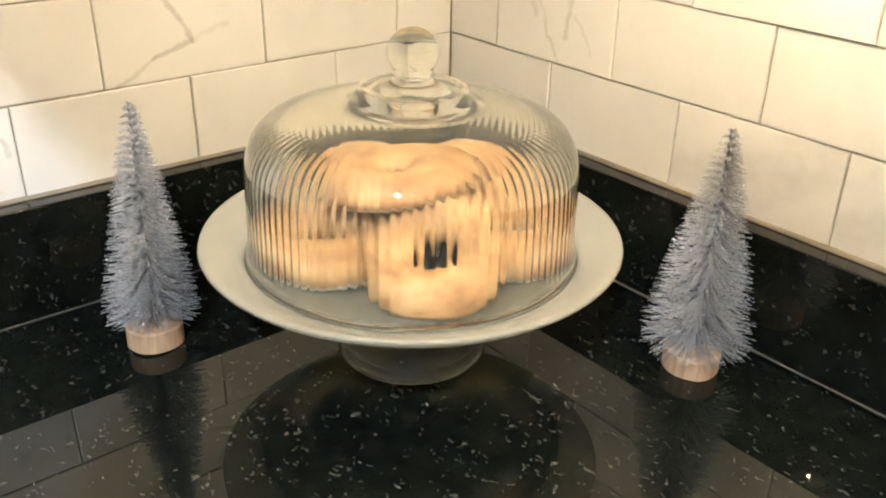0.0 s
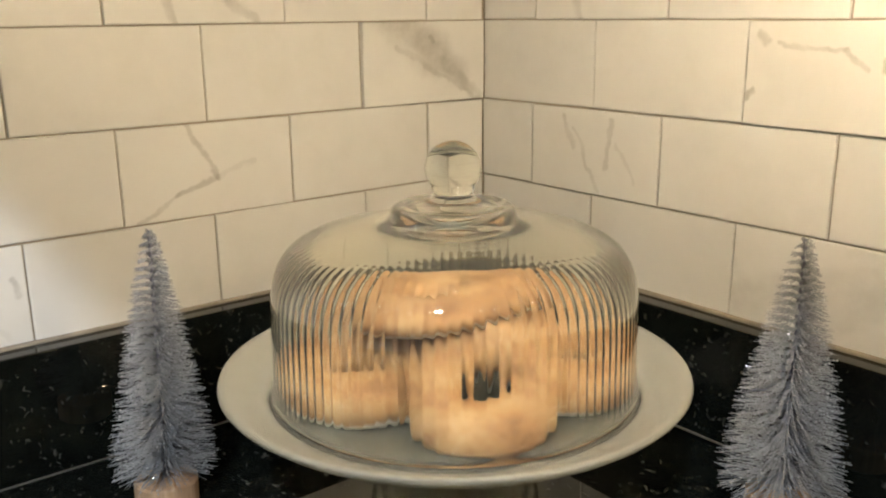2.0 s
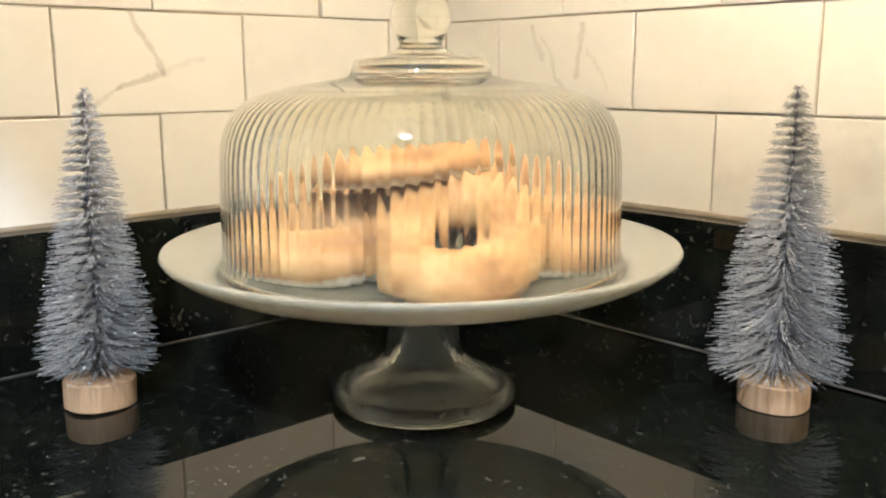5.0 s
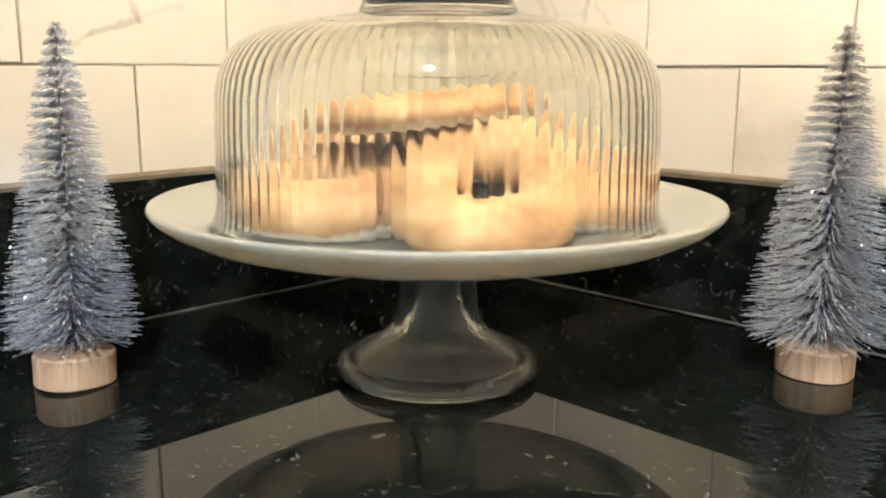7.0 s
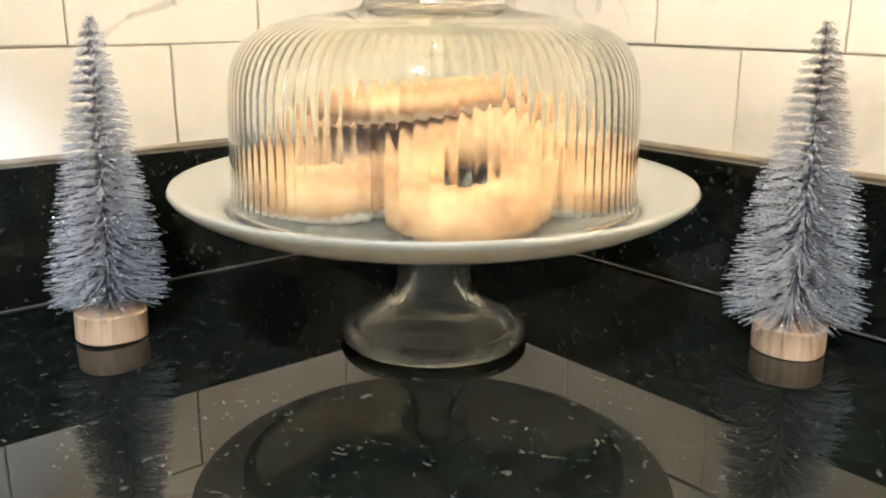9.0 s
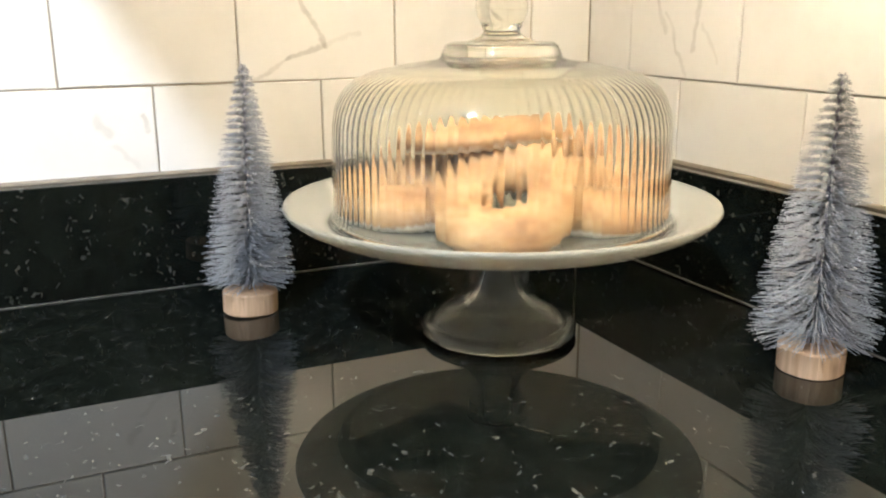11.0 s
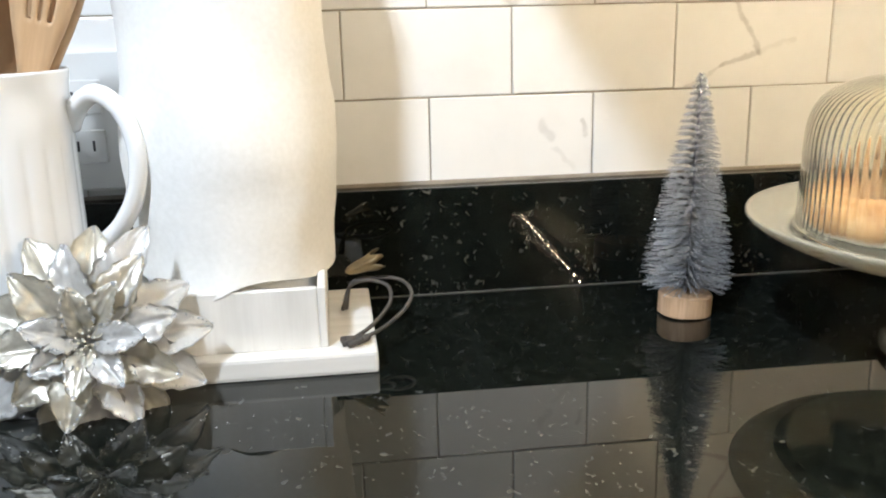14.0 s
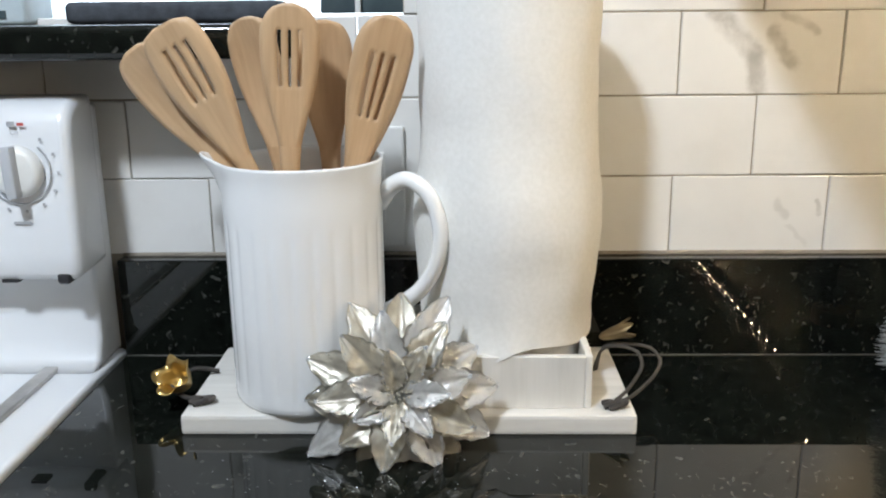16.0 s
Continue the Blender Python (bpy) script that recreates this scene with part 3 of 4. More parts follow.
def brass_bloom(m, mat, name="handle_ornament"):
    """A crumpled brass cup with a ruffled mouth."""
    prof = [(0.002, 0.0), (0.006, 0.002), (0.009, 0.007), (0.0105, 0.013), (0.014, 0.018), (0.0135, 0.0185), (0.0095, 0.013), (0.008, 0.008), (0.005, 0.004), (0.0, 0.003)]
    bm = lathe(prof, 48, lambda r, z, a, i: (r * (1 + 0.13 * math.sin(5 * a) * z / 0.018), z + 0.0025 * math.sin(5 * a + 1) * (z / 0.018)))
    return part(name, bm, mat, board, "ruffled brass cup ornament", True, m)


brass_bloom(Matrix.Translation((-0.199, -0.020, 0.019)) @ pose(0, 0, 0, 40, -25, 0) @ Matrix.Scale(1.25, 4), M_GOLD)
brass_bloom(Matrix.Translation((0.167, 0.006, 0.0535)) @ pose(0, 0, 0, 6, 70, 0) @ Matrix.Diagonal((0.55, 0.8, 1.5, 1)), M_OLDGOLD)
local = lambda pts: [Vector(p) for p in pts]
part("cord", tube(spline(local([(0.1715, -0.062, 0.0215), (0.185, -0.050, 0.0205), (0.199, -0.034, 0.0225), (0.213, -0.020, 0.030), (0.218, -0.011, 0.039), (0.210, -0.003, 0.047), (0.192, 0.003, 0.048), (0.172, 0.007, 0.044), (0.163, 0.010, 0.0200)]), 8), 0.0016, 8), M_CORD, board, "dark leather cord loop", True)
part("cord", tube(spline(local([(0.1715, -0.060, 0.0225), (0.182, -0.046, 0.0235), (0.193, -0.030, 0.028), (0.201, -0.018, 0.036), (0.199, -0.006, 0.044), (0.184, 0.002, 0.0465), (0.170, 0.009, 0.040), (0.166, 0.012, 0.0200)]), 8), 0.0016, 8), M_CORD, board, "dark leather cord loop", True)
part("cord", tube(spline(local([(-0.176, -0.055, 0.020), (-0.190, -0.045, 0.018), (-0.203, -0.03, 0.016), (-0.212, -0.02, 0.022), (-0.196, 0.0, 0.026), (-0.178, 0.01, 0.020)]), 8), 0.0021, 8), M_CORD, board, "dark leather cord loop", True)
for x, y in ((0.170, -0.064), (-0.176, -0.056)):
    bm = bmesh.new()
    for dx, dy, r in ((0, 0, 0.0048), (0.006, 0.003, 0.004), (-0.005, 0.002, 0.0038)):
        tube(spline(local([(x + dx - r, y + dy - r, 0.0195), (x + dx + r, y + dy - r * 0.5, 0.022), (x + dx + r * 0.5, y + dy + r, 0.0205), (x + dx - r, y + dy, 0.0215)]), 5), 0.0025, 8, bm=bm)
    part("knot", bm, M_CORD, board, "dark knotted cord end", True)

# square wooden tray box under the roll
BX0, BX1, BY0, BY1, BZ1 = -0.848, -0.691, -0.182, -0.046, 0.0635
tray = thing("tray_box", "small white-washed wooden box holding a paper roll", "box", pose((BX0 + BX1) / 2, (BY0 + BY1) / 2, BOARD_Z))
hx, hy, hz = (BX1 - BX0) / 2, (BY1 - BY0) / 2, BZ1 - BOARD_Z
for name, b in (("side_panel", (-hx, -hx + 0.006, -hy, hy, 0.0, hz)), ("side_panel", (hx - 0.006, hx, -hy, hy, 0.0, hz)),
                ("side_panel", (-hx + 0.0062, hx - 0.0062, -hy, -hy + 0.006, 0.0, hz - 0.0005)), ("side_panel", (-hx + 0.0062, hx - 0.0062, hy - 0.006, hy, 0.0, hz - 0.0005)),
                ("bottom_panel", (-hx + 0.0064, hx - 0.0064, -hy + 0.0062, hy - 0.0062, 0.0005, 0.006))):
    part(name, box(*b, 0.0008, 1), M_WHITEWOOD, tray)

# paper towel roll
ROLL = Vector((-0.758, -0.101, BOARD_Z + 0.0065))
roll = thing("paper_roll", "tall white paper towel roll with a loose end", "paper towel", Matrix.Translation(ROLL))
RH = 0.345


ROLL_SHAPE = ((0.0, 0.0745), (0.055, 0.0755), (0.100, 0.0785), (0.138, 0.0812), (0.160, 0.0804), (0.190, 0.0764), (0.220, 0.0744), (0.260, 0.0744), (RH, 0.0752))


def roll_outline(z):
    for (za, ra), (zb, rb) in zip(ROLL_SHAPE, ROLL_SHAPE[1:]):
        if z <= zb:
            t = max(0.0, (z - za) / (zb - za))
            return ra + (rb - ra) * t * t * (3 - 2 * t)
    return ROLL_SHAPE[-1][1]


def roll_radius(r, z, a, i):
    if r < 0.03:
        return r, z
    fit_in = 0.95 if z < 0.036 else min(1.0, 0.95 + (z - 0.036) * 6.0)
    return roll_outline(z) * (r / 0.078) * fit_in - 0.0035 + 0.0009 * noise.noise(Vector((math.cos(a) * 2.5, math.sin(a) * 2.5, z * 18))), z


prof = [(0.019, 0.0)] + [(0.0780, z) for z in np.linspace(0.0, RH - 0.001, 44)] + [(0.0780, RH), (0.020, RH), (0.019, RH - 0.002)]
part("roll", lathe(prof, 96, roll_radius, closed=True), M_PAPER, roll, "", True)
bm = bmesh.new()
A0, A1, NA, NZ = -3.3, 0.12, 56, 30
grid = []
for i in range(NA + 1):
    u = i / NA
    a = A0 + (A1 - A0) * u
    tail = math.exp(-((a + 1.80) / 0.24) ** 2)
    low = 0.0430 + 0.0018 * math.sin(u * 13 + 0.6) - 0.002 * u ** 3 - 0.0025 * math.exp(-((u - 0.82) / 0.12) ** 2) - 0.0100 * tail
    row = []
    for k in range(NZ + 1):
        z = low + (RH - 0.004 - low) * k / NZ
        r = roll_outline(z) + 0.0006
        r += 0.0011 * math.sin(a * 3 + z * 40) * math.exp(-((z - 0.165) / 0.05) ** 2) + 0.0016 * noise.noise(Vector((a * 1.6, z * 22, 7.0)))
        r += (0.0075 * math.exp(-((a + 1.75) / 0.42) ** 2) + 0.0008 * math.sin(u * 14) - 0.002 * u * u) * math.exp(-((z - low) / 0.022))
        r += 0.0008 * noise.noise(Vector((a * 3, z * 30, 2.0)))
        row.append(bm.verts.new((r * math.cos(a), r * math.sin(a), z)))
    grid.append(row)
for i in range(NA):
    for k in range(NZ):
        bm.faces.new((grid[i][k], grid[i + 1][k], grid[i + 1][k + 1], grid[i][k + 1]))
bmesh.ops.recalc_face_normals(bm, faces=bm.faces[:])
part("loose_sheet", bm, M_PAPER, roll, "loose outer sheet with a wavy torn edge", True)

# pitcher
PIT = Vector((-0.9293, -0.1380, BOARD_Z))
pitcher = thing("pitcher", "white fluted ceramic pitcher holding wooden utensils", "pitcher", Matrix.Translation(PIT))
PH = 0.204


def pitcher_shape(r, z, a, i):
    flute = 0.0
    if 0.012 < z < 0.157 and r > 0.061:
        k = min(1.0, (z - 0.012) / 0.006, (0.157 - z) / 0.004)
        flute = -0.0009 * k * abs(math.cos(a * 12)) ** 6
    spout = math.exp(-((abs(a - math.pi * 1.03)) / 0.24) ** 2) * ((z - 0.168) / (PH - 0.168)) ** 1.6 if z > 0.168 else 0.0
    return r + flute + 0.0155 * spout, (z + 0.006 * spout * (z / PH) ** 4)


zs = np.linspace(0.008, 0.156, 34)
prof = [(0.0, 0.003), (0.054, 0.003), (0.058, 0.0), (0.0630, 0.0008), (0.0652, 0.004)] + [(0.0655 + 0.0002 * (z / 0.15), z) for z in zs]
prof += [(r + 0.0018, z + 0.010) for r, z in ((0.0638, 0.149), (0.0640, 0.155), (0.0635, 0.165), (0.0632, 0.178), (0.0640, 0.186), (0.0652, 0.1915), (0.0652, 0.1935), (0.0642, 0.194), (0.0620, 0.193), (0.0605, 0.188), (0.0598, 0.16))] + [(0.0610, 0.02), (0.057, 0.010), (0.0, 0.009)]
part("body", lathe(prof, 288, pitcher_shape), M_CERAMIC, pitcher, "", True)
hp = spline(local([(0.0580, 0.0235, 0.164), (0.071, 0.017, 0.179), (0.090, 0.008, 0.187), (0.109, 0.003, 0.175), (0.1175, 0.002, 0.148), (0.113, 0.003, 0.119), (0.099, 0.007, 0.096), (0.081, 0.014, 0.080), (0.0580, 0.0235, 0.064)]), 8)
n = len(hp)
part("handle", tube(hp, [0.0065 + 0.002 * abs(2 * i / (n - 1) - 1) ** 3 for i in range(n)], 16, (0, 1, 0), 1.05), M_CERAMIC, pitcher, "curved strap handle", True, pose(0, 0, 0, 0, 0, -14))


# wooden utensils
def utensil(bottom, top, width, head, slots, m_twist, label, round_top=0.5, cut=(0.36, 0.80)):
    """Flat-headed tool from bottom to top, the head with or without slots, its flat side turned by m_twist degrees."""
    bottom, top = Vector(bottom), Vector(top)
    L = (top - bottom).length
    d = (top - bottom) / L
    y = Vector((math.sin(radians(m_twist)), math.cos(radians(m_twist)), 0))
    y = (y - d * y.dot(d)).normalized()
    x = y.cross(d)
    m = Matrix((x, y, d)).transposed().to_4x4()
    m.translation = bottom
    t = thing("spatula" if slots else "wooden_spoon", label, "kitchen utensil", m, "utensils in the pitcher")
    neck = L - head

    def half(z):
        if z <= neck:
            return 0.0058 + 0.0032 * max(0.0, (z / neck - 0.6) / 0.4) ** 2
        f = (z - neck) / head
        w = 0.0090 + (width / 2 - 0.0090) * math.sin(min(1.0, f / 0.70) * math.pi / 2) ** 1.25
        if f > 0.76:
            w *= math.sqrt(max(0.0, 1 - ((f - 0.76) / 0.241) ** 2)) ** round_top
        return max(w, 0.002)

    zs = list(np.linspace(0, neck, 14)) + list(np.linspace(neck, L, 34))[1:]

    def is_slot(zm, c):
        f = (zm - neck) / head
        return slots and cut[0] < f < cut[1] and c in (3, 6, 9)
    edges = [-1.0, -0.78, -0.55, -0.43, -0.28, -0.16, -0.06, 0.06, 0.16, 0.28, 0.43, 0.55, 0.78, 1.0]
    for name, keep in (("handle", lambda i: i < 13), ("blade", lambda i: i >= 13)):
      bm = bmesh.new()
      front, back = [], []
      for z in zs:
          hw = half(z)
          th = 0.0042 if z <= neck else 0.0042 - 0.0014 * (z - neck) / head
          dish = 0.0 if z <= neck else -0.004 * math.sin(math.pi * (z - neck) / head)
          fr, bk = [], []
          for e in edges:
              r = th * math.sqrt(max(0.0, 1 - abs(e) ** (2.2 if z <= neck else 8)))
              bend = dish * (1 - e * e) * (0.4 if slots else 1.6)
              fr.append(bm.verts.new((e * hw, -r - bend - 0.0002, z)))
              bk.append(bm.verts.new((e * hw, r - bend + 0.0002, z)))
          front.append(fr)
          back.append(bk)
      for i in (k for k in range(len(zs) - 1) if keep(k)):
          zm = (zs[i] + zs[i + 1]) / 2
          for c in range(13):
              if is_slot(zm, c):
                  continue
              bm.faces.new((front[i][c], front[i][c + 1], front[i + 1][c + 1], front[i + 1][c]))
              bm.faces.new((back[i][c + 1], back[i][c], back[i + 1][c], back[i + 1][c + 1]))
              for lo, hi, nb in ((c, c, c - 1), (c + 1, c + 1, c + 1)):
                  if (nb < 0 or nb > 12) or is_slot(zm, nb):
                      bm.faces.new((front[i][lo], front[i + 1][lo], back[i + 1][lo], back[i][lo]))
              for j, zn in ((i, zm - (zs[i + 1] - zs[i])), (i + 1, zm + (zs[i + 1] - zs[i]))):
                  if is_slot(zn, c):
                      bm.faces.new((front[j][c], front[j][c + 1], back[j][c + 1], back[j][c]))
      for j in ((0,) if keep(0) else (len(zs) - 1,)):
          for c in range(13):
              bm.faces.new((front[j][c], front[j][c + 1], back[j][c + 1], back[j][c]))
      bmesh.ops.delete(bm, geom=[v for v in bm.verts if not v.link_faces], context="VERTS")
      bmesh.ops.recalc_face_normals(bm, faces=bm.faces[:])
      part(name, bm, M_BAMBOO, t, "", True)
    return t


utensil((-0.890, -0.136, 0.050), (-1.028, -0.157, 0.328), 0.055, 0.118, True, 8, "slotted bamboo spatula with a slanted head", 0.42, (0.46, 0.86))
utensil((-0.885, -0.124, 0.062), (-1.060, -0.142, 0.309), 0.048, 0.115, False, 12, "plain bamboo turner behind a slotted one")
utensil((-0.946, -0.146, 0.030), (-0.927, -0.166, 0.343), 0.046, 0.110, True, -4, "slotted bamboo spatula standing upright", 0.85, (0.42, 0.83))
utensil((-0.918, -0.114, 0.030), (-0.967, -0.140, 0.333), 0.042, 0.105, False, 10, "bamboo spoon standing in the pitcher", 0.7)
utensil((-0.905, -0.108, 0.030), (-0.909, -0.128, 0.330), 0.046, 0.105, False, -15, "bamboo spoon standing in the pitcher", 0.7)
utensil((-0.941, -0.112, 0.032), (-0.853, -0.134, 0.318), 0.044, 0.115, False, -12, "plain bamboo turner behind a slotted one", 0.7)
utensil((-0.938, -0.130, 0.032), (-0.850, -0.152, 0.333), 0.047, 0.124, True, -12, "slotted bamboo spatula leaning outwards", 0.85, (0.34, 0.76))


# silver poinsettia leaning on the board
def petal(length, width, curl, fold, rng):
    bm = bmesh.new()
    NU, NV = 40, 12
    grid = []
    ph = rng.uniform(0, 6)
    for i in range(NU + 1):
        u = i / NU
        w = width * 2.5 * u ** 0.72 * max(0.0, 1 - u) ** 0.80 + 0.0006
        row = []
        for k in range(-NV // 2, NV // 2 + 1):
            v = 2 * k / NV
            s = abs(v)
            vein = 0.0019 * abs(math.sin(u * 24 - s * 7 + ph)) * s ** 0.6 * math.sin(math.pi * u)
            wave = 0.0022 * math.sin(u * 8 + ph + (2 if v > 0 else 0)) * s * s
            z = curl * (u - u * u * 1.4) * length + fold * w * s ** 1.6 - 0.0022 * math.exp(-(s / 0.10) ** 2) + vein + wave + 0.0016 * noise.noise(Vector((u * 6 + ph, v * 3, ph)))
            row.append(bm.verts.new((u * length, v * w * (1 + 0.06 * math.sin(u * 40 + ph)), z)))
        grid.append(row)
    for i in range(NU):
        for k in range(NV):
            bm.faces.new((grid[i][k], grid[i + 1][k], grid[i + 1][k + 1], grid[i][k + 1]))
    bmesh.ops.solidify(bm, geom=bm.faces[:], thickness=0.0005)
    return bm


FLOWER_M = Matrix.Translation((-0.8465, -0.222, 0.048)) @ pose(0, 0, 0, 70, 0, 3) @ Matrix.Diagonal((0.94, 0.99, 1.0, 1))
flower = thing("artificial_poinsettia", "silver foil poinsettia with glitter edges leaning on the board", "artificial flower", FLOWER_M)
rng = random.Random(11)
for ring, (count, length, width, pitch, z, turn) in enumerate(((12, 0.082, 0.0195, 4, -0.002, 0.12), (9, 0.064, 0.0175, -14, 0.002, 0.45), (7, 0.042, 0.0125, -32, 0.005, 0.1))):
    for i in range(count):
        a = 360 * (i + turn) / count + rng.uniform(-7, 7)
        s = rng.uniform(0.90, 1.06)
        mat = M_CHAMPAGNE if rng.random() < 0.3 else M_SILVER
        m = pose(0, 0, z, 0, 0, a) @ pose(0.003, 0, 0, rng.uniform(-14, 14), pitch + rng.uniform(-9, 9), 0)
        part("petal", petal(length * s, width, 0.25, rng.uniform(-0.05, 0.3), rng), mat, flower, "", True, m)
        gv, gf = [], []
        for _ in range(110):
            u = rng.uniform(0.25, 1.0)
            w = width * 2.28 * u ** 0.72 * (1 - u) ** 0.85
            q = m @ Vector((u * length * s, rng.choice((-1, 1)) * w * rng.uniform(0.9, 1.03), 0.25 * (u - u * u * 1.4) * length * s + 0.2 * w + 0.0008))
            if rng.random() < 0.35:
                q = m @ Vector((length * s * rng.uniform(0.93, 1.0), rng.uniform(-0.1, 0.1) * width, -0.1 * length * s + 0.001))
            e, f, g = (Vector((rng.gauss(0, 1), rng.gauss(0, 1), rng.gauss(0, 1))).normalized() * rng.uniform(0.0005, 0.0011) for _ in range(3))
            b = len(gv)
            gv += [q + e, q + f, q + g, q - e]
            gf += [(b, b + 1, b + 2), (b, b + 2, b + 3), (b, b + 3, b + 1), (b + 1, b + 3, b + 2)]
        me = bpy.data.meshes.new("glitter")
        me.from_pydata(gv, [], gf)
        me.materials.append(M_GLITTER)
        o = new("glitter", me)
        o.parent = flower
        tagged(o, "silver glitter along the petal edge", kind="stuff")
bm = bmesh.new()
for i in range(26):
    a, r = i * 2.4, 0.0022 * math.sqrt(i)
    c = Vector((r * math.cos(a), r * math.sin(a), 0.013 - r * 0.5 + rng.uniform(-0.001, 0.002)))
    tube([Vector((c.x * 0.4, c.y * 0.4, 0.0)), c, c + Vector((0, 0, 0.002))], [0.0005, 0.0006, 0.0011], 7, bm=bm)
part("stamens", bm, M_CHAMPAGNE, flower, "cluster of pale gold beads", True)


# fallen glitter on the worktop round the flower
gv, gf = [], []
for _ in range(70):
    q = Vector((-0.86 + rng.gauss(0, 0.07), -0.275 + rng.gauss(0, 0.025), 0.0004))
    a, r = rng.uniform(0, 6.28), rng.uniform(0.0004, 0.0010)
    b = len(gv)
    gv += [q + Vector((r * math.cos(a + k * 2.09), r * math.sin(a + k * 2.09), rng.uniform(0, 0.0004))) for k in range(3)] + [q + Vector((0, 0, 0.0006))]
    gf += [(b, b + 1, b + 3), (b + 1, b + 2, b + 3), (b + 2, b, b + 3), (b, b + 2, b + 1)]
me = bpy.data.meshes.new("glitter_specks")
me.from_pydata(gv, [], gf)
me.materials.append(M_GLITTER)
tagged(new("glitter_specks", me), "loose silver glitter specks lying on the granite", "glitter", kind="stuff")


# ---- outlet, stove and ledge things ----
outlet = thing("wall_outlet", "white wall outlet plate on the tiles", "outlet", pose(-0.8895, 0, 0.169))
part("plate", box(-0.036, 0.036, -0.0065, 0.0015, -0.060, 0.060, 0.0025, 2), M_PLASTIC, outlet)
for dz in (-0.021, 0.021):
    so = part("socket", box(-0.017, 0.017, -0.0085, -0.006, dz - 0.0145, dz + 0.0145, 0.001, 1), M_PLASTIC, outlet)
    for dx in (-0.0065, 0.0065):
        part("slot", box(dx - 0.001, dx + 0.001, -0.0088, -0.0080, dz - 0.004, dz + 0.005), M_BLACK, so)

SX0, SX1 = -1.902, -1.142
stove = thing("stove", "white enamel electric stove with a raised control panel", "stove", pose((SX0 + SX1) / 2, 0, 0))
sw = (SX1 - SX0) / 2
part("body", box(-sw, sw, -0.63, -0.012, FLOOR_Z, -0.012, 0.004, 2), M_ENAMEL, stove)
part("cooktop", box(-sw, sw, -0.66, -0.012, -0.0115, 0.006, 0.005, 3), M_ENAMEL, stove, "white enamel cooktop", True)
bm = box(sw - 0.056, sw - 0.042, -0.62, -0.055, 0.006, 0.011, 0.0015, 2)
part("trim_strip", bm, M_STEEL, stove, "grey metal strip along the cooktop")


def slab(profile, x0, x1, bevel=0.0):
    """A (y, z) outline drawn out along x."""
    bm = bmesh.new()
    a = [bm.verts.new((x0, y, z)) for y, z in profile]
    b = [bm.verts.new((x1, y, z)) for y, z in profile]
    n = len(profile)
    for i in range(n):
        bm.faces.new((a[i], a[(i + 1) % n], b[(i + 1) % n], b[i]))
    bm.faces.new(list(reversed(a)))
    bm.faces.new(b)
    bmesh.ops.recalc_face_normals(bm, faces=bm.faces[:])
    if bevel:
        ends = [e for e in bm.edges if abs(e.verts[0].co.x - e.verts[1].co.x) < 1e-6]
        bmesh.ops.bevel(bm, geom=ends, offset=bevel, segments=4, affect="EDGES", profile=0.5)
    return bm


riser = [(-0.012, 0.006), (-0.082, 0.006), (-0.070, 0.016), (-0.062, 0.035), (-0.060, 0.10), (-0.030, 0.255), (-0.012, 0.255)]
part("riser", slab(riser, -sw, sw - 0.004, 0.006), M_ENAMEL, stove, "", True)
panel = [(-0.032, 0.106), (-0.092, 0.103), (-0.098, 0.110), (-0.097, 0.13), (-0.091, 0.235), (-0.086, 0.252), (-0.076, 0.261), (-0.060, 0.265), (-0.030, 0.265)]
control = part("control_panel", slab(panel, -sw, sw, 0.009), M_ENAMEL, stove, "white rounded control panel", True)
DX, DZ = -1.188 - (SX0 + SX1) / 2, 0.203
face = pose(DX, -0.0945, DZ, 90 - 3, 0, 0) @ Matrix.Scale(0.74, 4)
dial = part("dial", lathe([(0.0, 0.0), (0.030, 0.0), (0.0315, 0.002), (0.030, 0.008), (0.027, 0.012), (0.022, 0.0135), (0.0, 0.014)], 64), M_PLASTIC, stove, "white round control dial", True, face)
part("grip", box(-0.0065, 0.0065, -0.030, 0.031, 0.012, 0.027, 0.002, 2), M_GREYPLASTIC, dial, "raised grip bar", True, pose(0, 0, 0, 0, 0, 4))
arc = [Vector((0.039 * math.cos(a), 0.039 * math.sin(a), 0.0006)) for a in np.linspace(radians(-140), radians(48), 40)]
part("scale_arc", tube(arc, 0.0011, 6), M_PRINT, dial, "printed grey arc", True)
bm = bmesh.new()
for i, a in enumerate(np.linspace(radians(-110), radians(52), 7)):
    c = Vector((0.048 * math.cos(a), 0.048 * math.sin(a), 0))
    box(c.x - 0.0016, c.x + 0.0016, c.y - 0.0018, c.y + 0.0018, 0.0002, 0.0008, bm=bm)
box(-0.012, 0.010, -0.0635, -0.0605, 0.0002, 0.0008, bm=bm)
box(-0.008, 0.001, 0.053, 0.059, 0.0002, 0.0008, bm=bm)
tagged(part("scale_marks", bm, M_PRINT, dial, "small grey printed marks"), kind="stuff")
part("scale_marks", box(0.004, 0.012, 0.054, 0.0575, 0.0002, 0.0008), M_RED, dial, "small red printed mark")
text = bpy.data.curves.new("off_text", "FONT")
text.body, text.size, text.align_x = "Off", 0.0075, "CENTER"
text.materials.append(M_PRINT)
ot = new("lettering", text)
ot.parent = dial
ot.matrix_local = pose(0.0, 0.0435, 0.0006)
part("clip", box(sw - 0.022, sw - 0.010, -0.099, -0.070, 0.100, 0.110, 0.002, 1), M_BLACK, stove, "small black clip under the panel")
# no part here: a black strip draws the shade of the gap
part("clip", box(sw - 0.075, sw - 0.060, -0.094, -0.080, 0.1005, 0.1035), M_BLACK, stove, "thin black strip for the shade in a gap")

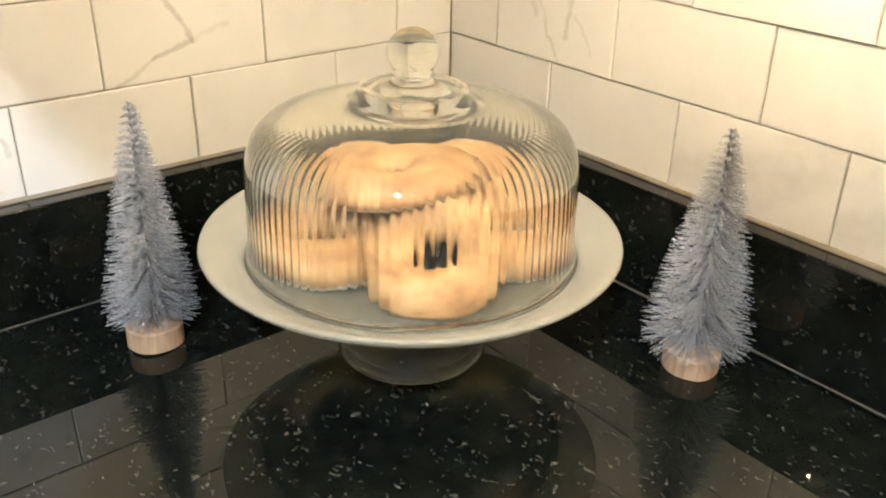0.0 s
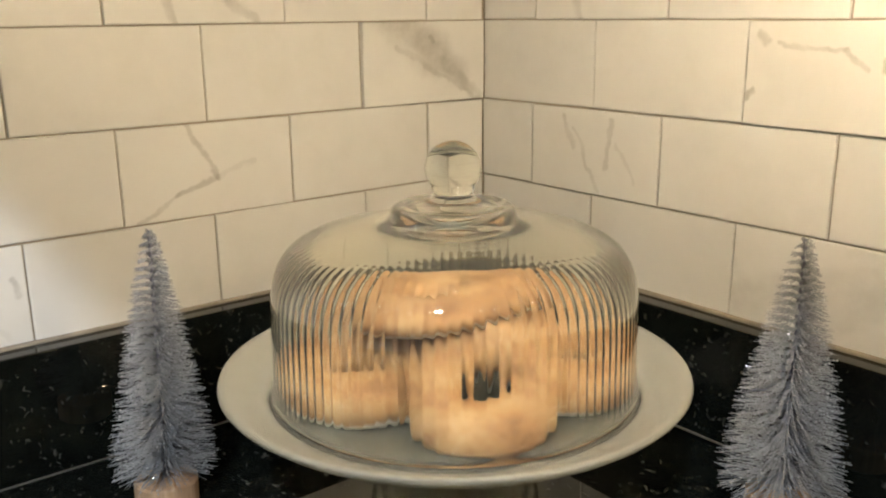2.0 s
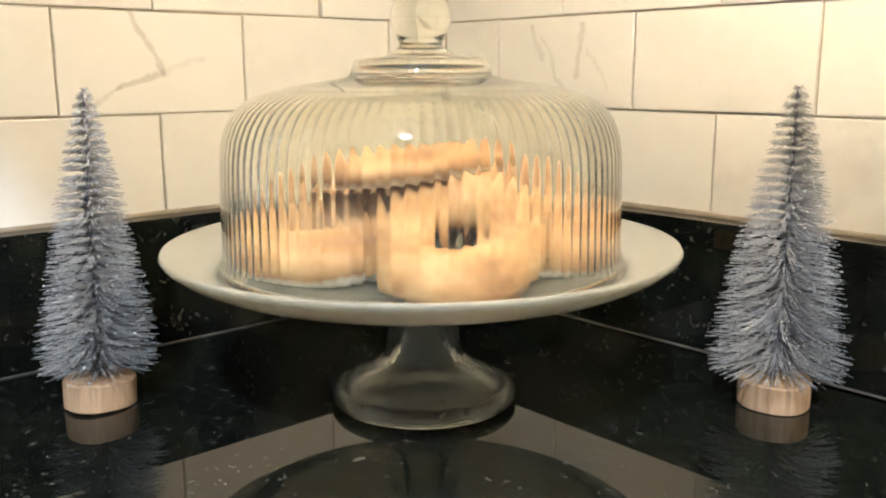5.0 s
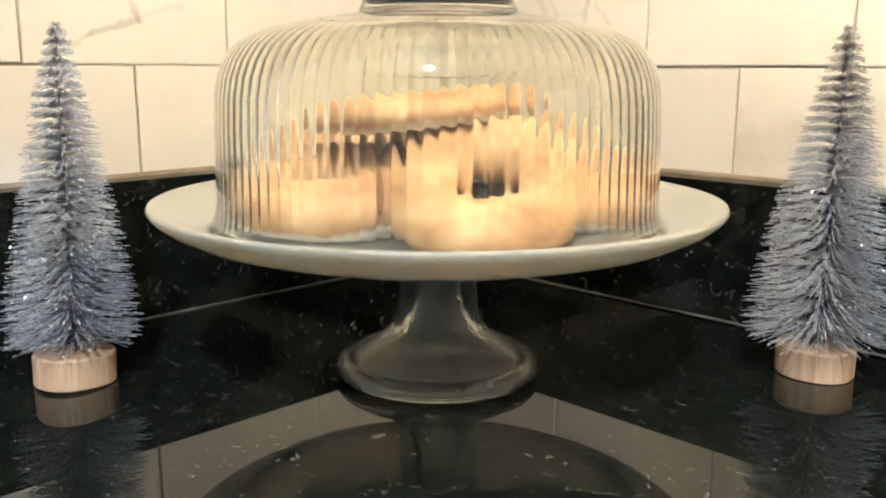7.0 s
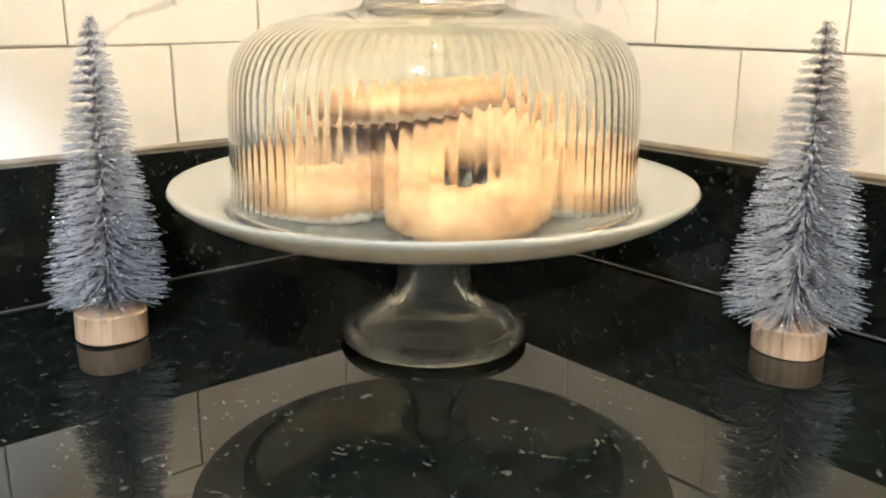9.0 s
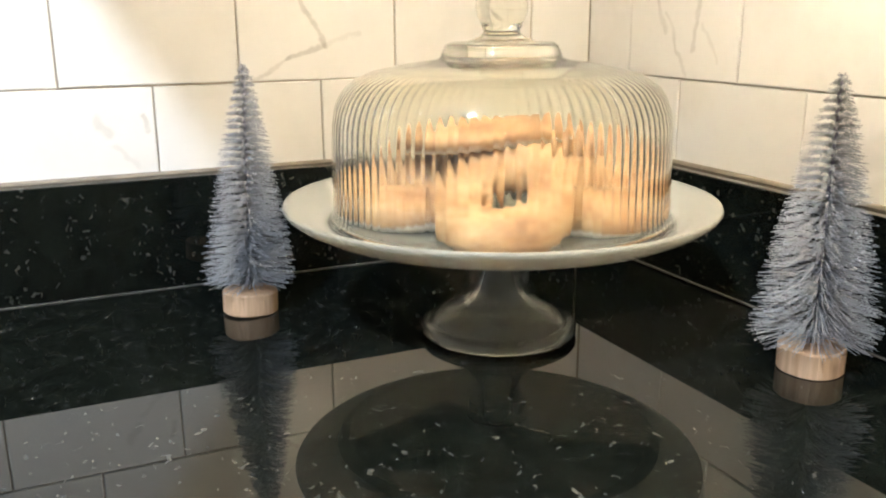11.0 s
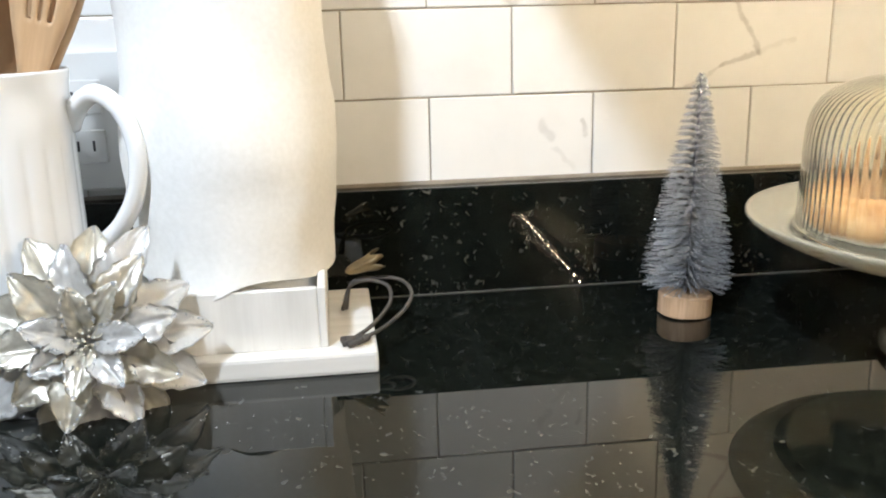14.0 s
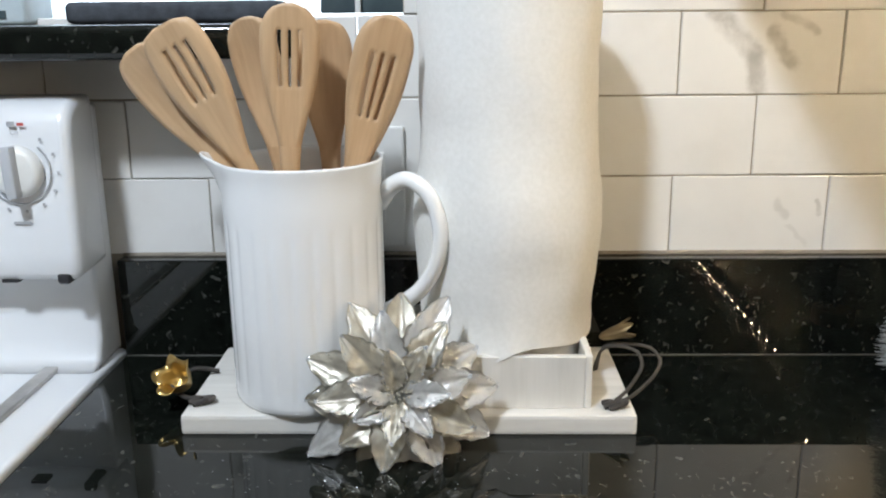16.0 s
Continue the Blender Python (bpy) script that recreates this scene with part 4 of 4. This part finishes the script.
cloth = new("folded_cloth", mesh_of("folded_cloth", box(-1.165, -0.965, -0.02, 0.035, 0.3275, 0.3475, 0.008, 4), M_DARKCLOTH, True))
tagged(cloth, "dark slate folded cloth lying on the window ledge", "cloth")
jar = thing("blue_tin", "pale blue patterned tin on the window ledge", "tin", pose(-1.245, 0.01, 0.3275))
part("body", box(-0.045, 0.045, -0.03, 0.03, 0.0, 0.05, 0.004, 2), simple("pale blue tin", (0.42, 0.52, 0.58), (0.55, 0.64, 0.69), 0.4), jar, "", True)
for i in range(3):
    part("spot", box(-0.03 + i * 0.025, -0.023 + i * 0.025, -0.0315, -0.0295, 0.006, 0.013), M_SASH, jar, "small dark spot")


# ---- wall tiles, piece by piece ----
M_TILE = marble("marble tile")
M_TILE_GREY = marble("greyer marble tile", ((-0.07, -0.02, 0.03, 0.012, 0.02, 0.25), (0.0, -0.03, 0.07, 0.02, 0.016, 0.22)), 0.1)
VEINED = {
    ("n", 1, 2): marble("marble tile with a hooked vein", ((-0.020, 0.040, 0.006, -0.006, 0.0035, 0.55), (0.006, -0.006, -0.03, -0.018, 0.0035, 0.5), (-0.03, -0.018, -0.064, -0.038, 0.003, 0.4), (0.006, -0.006, 0.04, 0.004, 0.003, 0.2))),
    ("n", 2, 0): marble("marble tile with a broad vein", ((-0.040, 0.044, 0.010, 0.008, 0.030, 0.55), (-0.004, 0.020, 0.040, -0.012, 0.020, 0.45), (0.022, 0.0, 0.064, -0.036, 0.010, 0.6), (-0.036, 0.016, 0.066, -0.038, 0.0035, 0.45), (0.003, 0.024, 0.009, 0.020, 0.004, 0.9))),
    ("n", 3, 2): marble("marble tile with short veins", ((-0.03, 0.0, -0.022, -0.038, 0.004, 0.4), (0.01, -0.012, 0.05, -0.036, 0.006, 0.45))),
    ("n", 2, 3): marble("marble tile with a smoky vein", ((-0.045, 0.040, -0.005, 0.0, 0.013, 0.75), (-0.005, 0.0, 0.0, -0.034, 0.011, 0.75), (0.01, 0.02, 0.03, -0.01, 0.010, 0.65), (0.02, 0.035, 0.05, 0.02, 0.007, 0.5))),
    ("n", 0, 3): marble("marble tile with faint spots", ((0.028, 0.012, 0.036, 0.0, 0.006, 0.3), (0.066, 0.014, 0.069, 0.002, 0.004, 0.5), (0.04, -0.012, 0.06, -0.03, 0.004, 0.2))),
    ("e", 1, 1): marble("marble tile with thin veins", ((-0.034, 0.028, -0.022, 0.004, 0.004, 0.45), (-0.022, 0.022, 0.008, -0.034, 0.003, 0.35), (0.022, 0.032, 0.018, -0.012, 0.004, 0.45), (0.03, 0.01, 0.05, -0.02, 0.003, 0.2))),
    ("e", 2, 2): marble("marble tile with dark spots", ((-0.066, 0.028, -0.06, 0.022, 0.005, 0.5), (-0.05, 0.022, 0.0, 0.018, 0.003, 0.5), (0.0, 0.018, 0.018, 0.006, 0.003, 0.5), (0.034, 0.028, 0.037, 0.027, 0.007, 0.7), (0.03, 0.012, 0.034, 0.002, 0.004, 0.6), (-0.074, -0.018, -0.068, -0.012, 0.004, 0.7))),
    ("e", 0, 2): M_TILE_GREY,
    ("e", 0, 3): M_TILE_GREY,
    ("e", 3, 1): marble("marble tile with one vein", ((-0.03, 0.0, -0.02, -0.038, 0.006, 0.3),)),
}
tile_meshes = {}


def tile_mesh(w, h, mat):
    key = (round(w, 4), round(h, 4), mat.name)
    if key not in tile_meshes:
        bm = bmesh.new()
        b, d = 0.0011, 0.009
        x, z = w / 2, h / 2
        back = [bm.verts.new(p) for p in ((-x, d, -z), (x, d, -z), (x, d, z), (-x, d, z))]
        rim = [bm.verts.new(p) for p in ((-x, b, -z), (x, b, -z), (x, b, z), (-x, b, z))]
        mid = [bm.verts.new(p) for p in ((-x + b * 0.3, b * 0.3, -z + b * 0.3), (x - b * 0.3, b * 0.3, -z + b * 0.3), (x - b * 0.3, b * 0.3, z - b * 0.3), (-x + b * 0.3, b * 0.3, z - b * 0.3))]
        top = [bm.verts.new(p) for p in ((-x + b, 0, -z + b), (x - b, 0, -z + b), (x - b, 0, z - b), (-x + b, 0, z - b))]
        for lo, hi in ((back, rim), (rim, mid), (mid, top)):
            for k in range(4):
                bm.faces.new((lo[k], lo[(k + 1) % 4], hi[(k + 1) % 4], hi[k]))
        bm.faces.new(top)
        bmesh.ops.recalc_face_normals(bm, faces=bm.faces[:])
        tile_meshes[key] = mesh_of("tile", bm, mat)
    return tile_meshes[key]


rng = random.Random(5)
GAP = 0.0013
for wall, start_odd, start_even, end in (("n", 0.06 + CORNER_X, 0.136 + CORNER_X, 1.98), ("e", 0.0735, 0.1495, 2.30)):
    for row in range(5):
        z0, z1 = ROW0 + row * TILE_H, min(ROW0 + (row + 1) * TILE_H, CAB_Z + 0.004)
        s, col = 0.0, 0
        while s < end:
            first = start_odd if row % 2 else start_even
            nxt = min(first + TILE_W * col, end)
            lo, hi = s, nxt
            if wall == "n" and row >= 3 and CORNER_X - hi < WIN_X1:
                hi = CORNER_X - WIN_X1
            if hi - lo > 0.01:
                mat = VEINED.get((wall, row, col), M_TILE)
                o = new("tile", tile_mesh(hi - lo - GAP, z1 - z0 - GAP, mat))
                proud = rng.uniform(-0.0012, 0.0006)
                proud += {("e", 2, 2): 0.0028, ("e", 2, 3): 0.0022, ("n", 2, 0): 0.0016, ("n", 3, 2): 0.0014, ("e", 1, 1): 0.0012}.get((wall, row, col), 0.0)
                c = (lo + hi) / 2
                tilt = (rng.uniform(-0.35, 0.35), 0, rng.uniform(-0.3, 0.3))
                if wall == "n":
                    o.matrix_world = pose(CORNER_X - c, -proud, (z0 + z1) / 2 + rng.uniform(-0.0003, 0.0003), tilt[0], rng.uniform(-0.12, 0.12), tilt[2])
                    o.parent = wall_north
                else:
                    o.matrix_world = pose(CORNER_X - proud, -c, (z0 + z1) / 2 + rng.uniform(-0.0003, 0.0003), 0, 0, -90) @ pose(0, 0, 0, tilt[0], rng.uniform(-0.12, 0.12), tilt[2])
                    o.parent = wall_east
            if hi < nxt:
                break
            s, col = nxt, col + 1
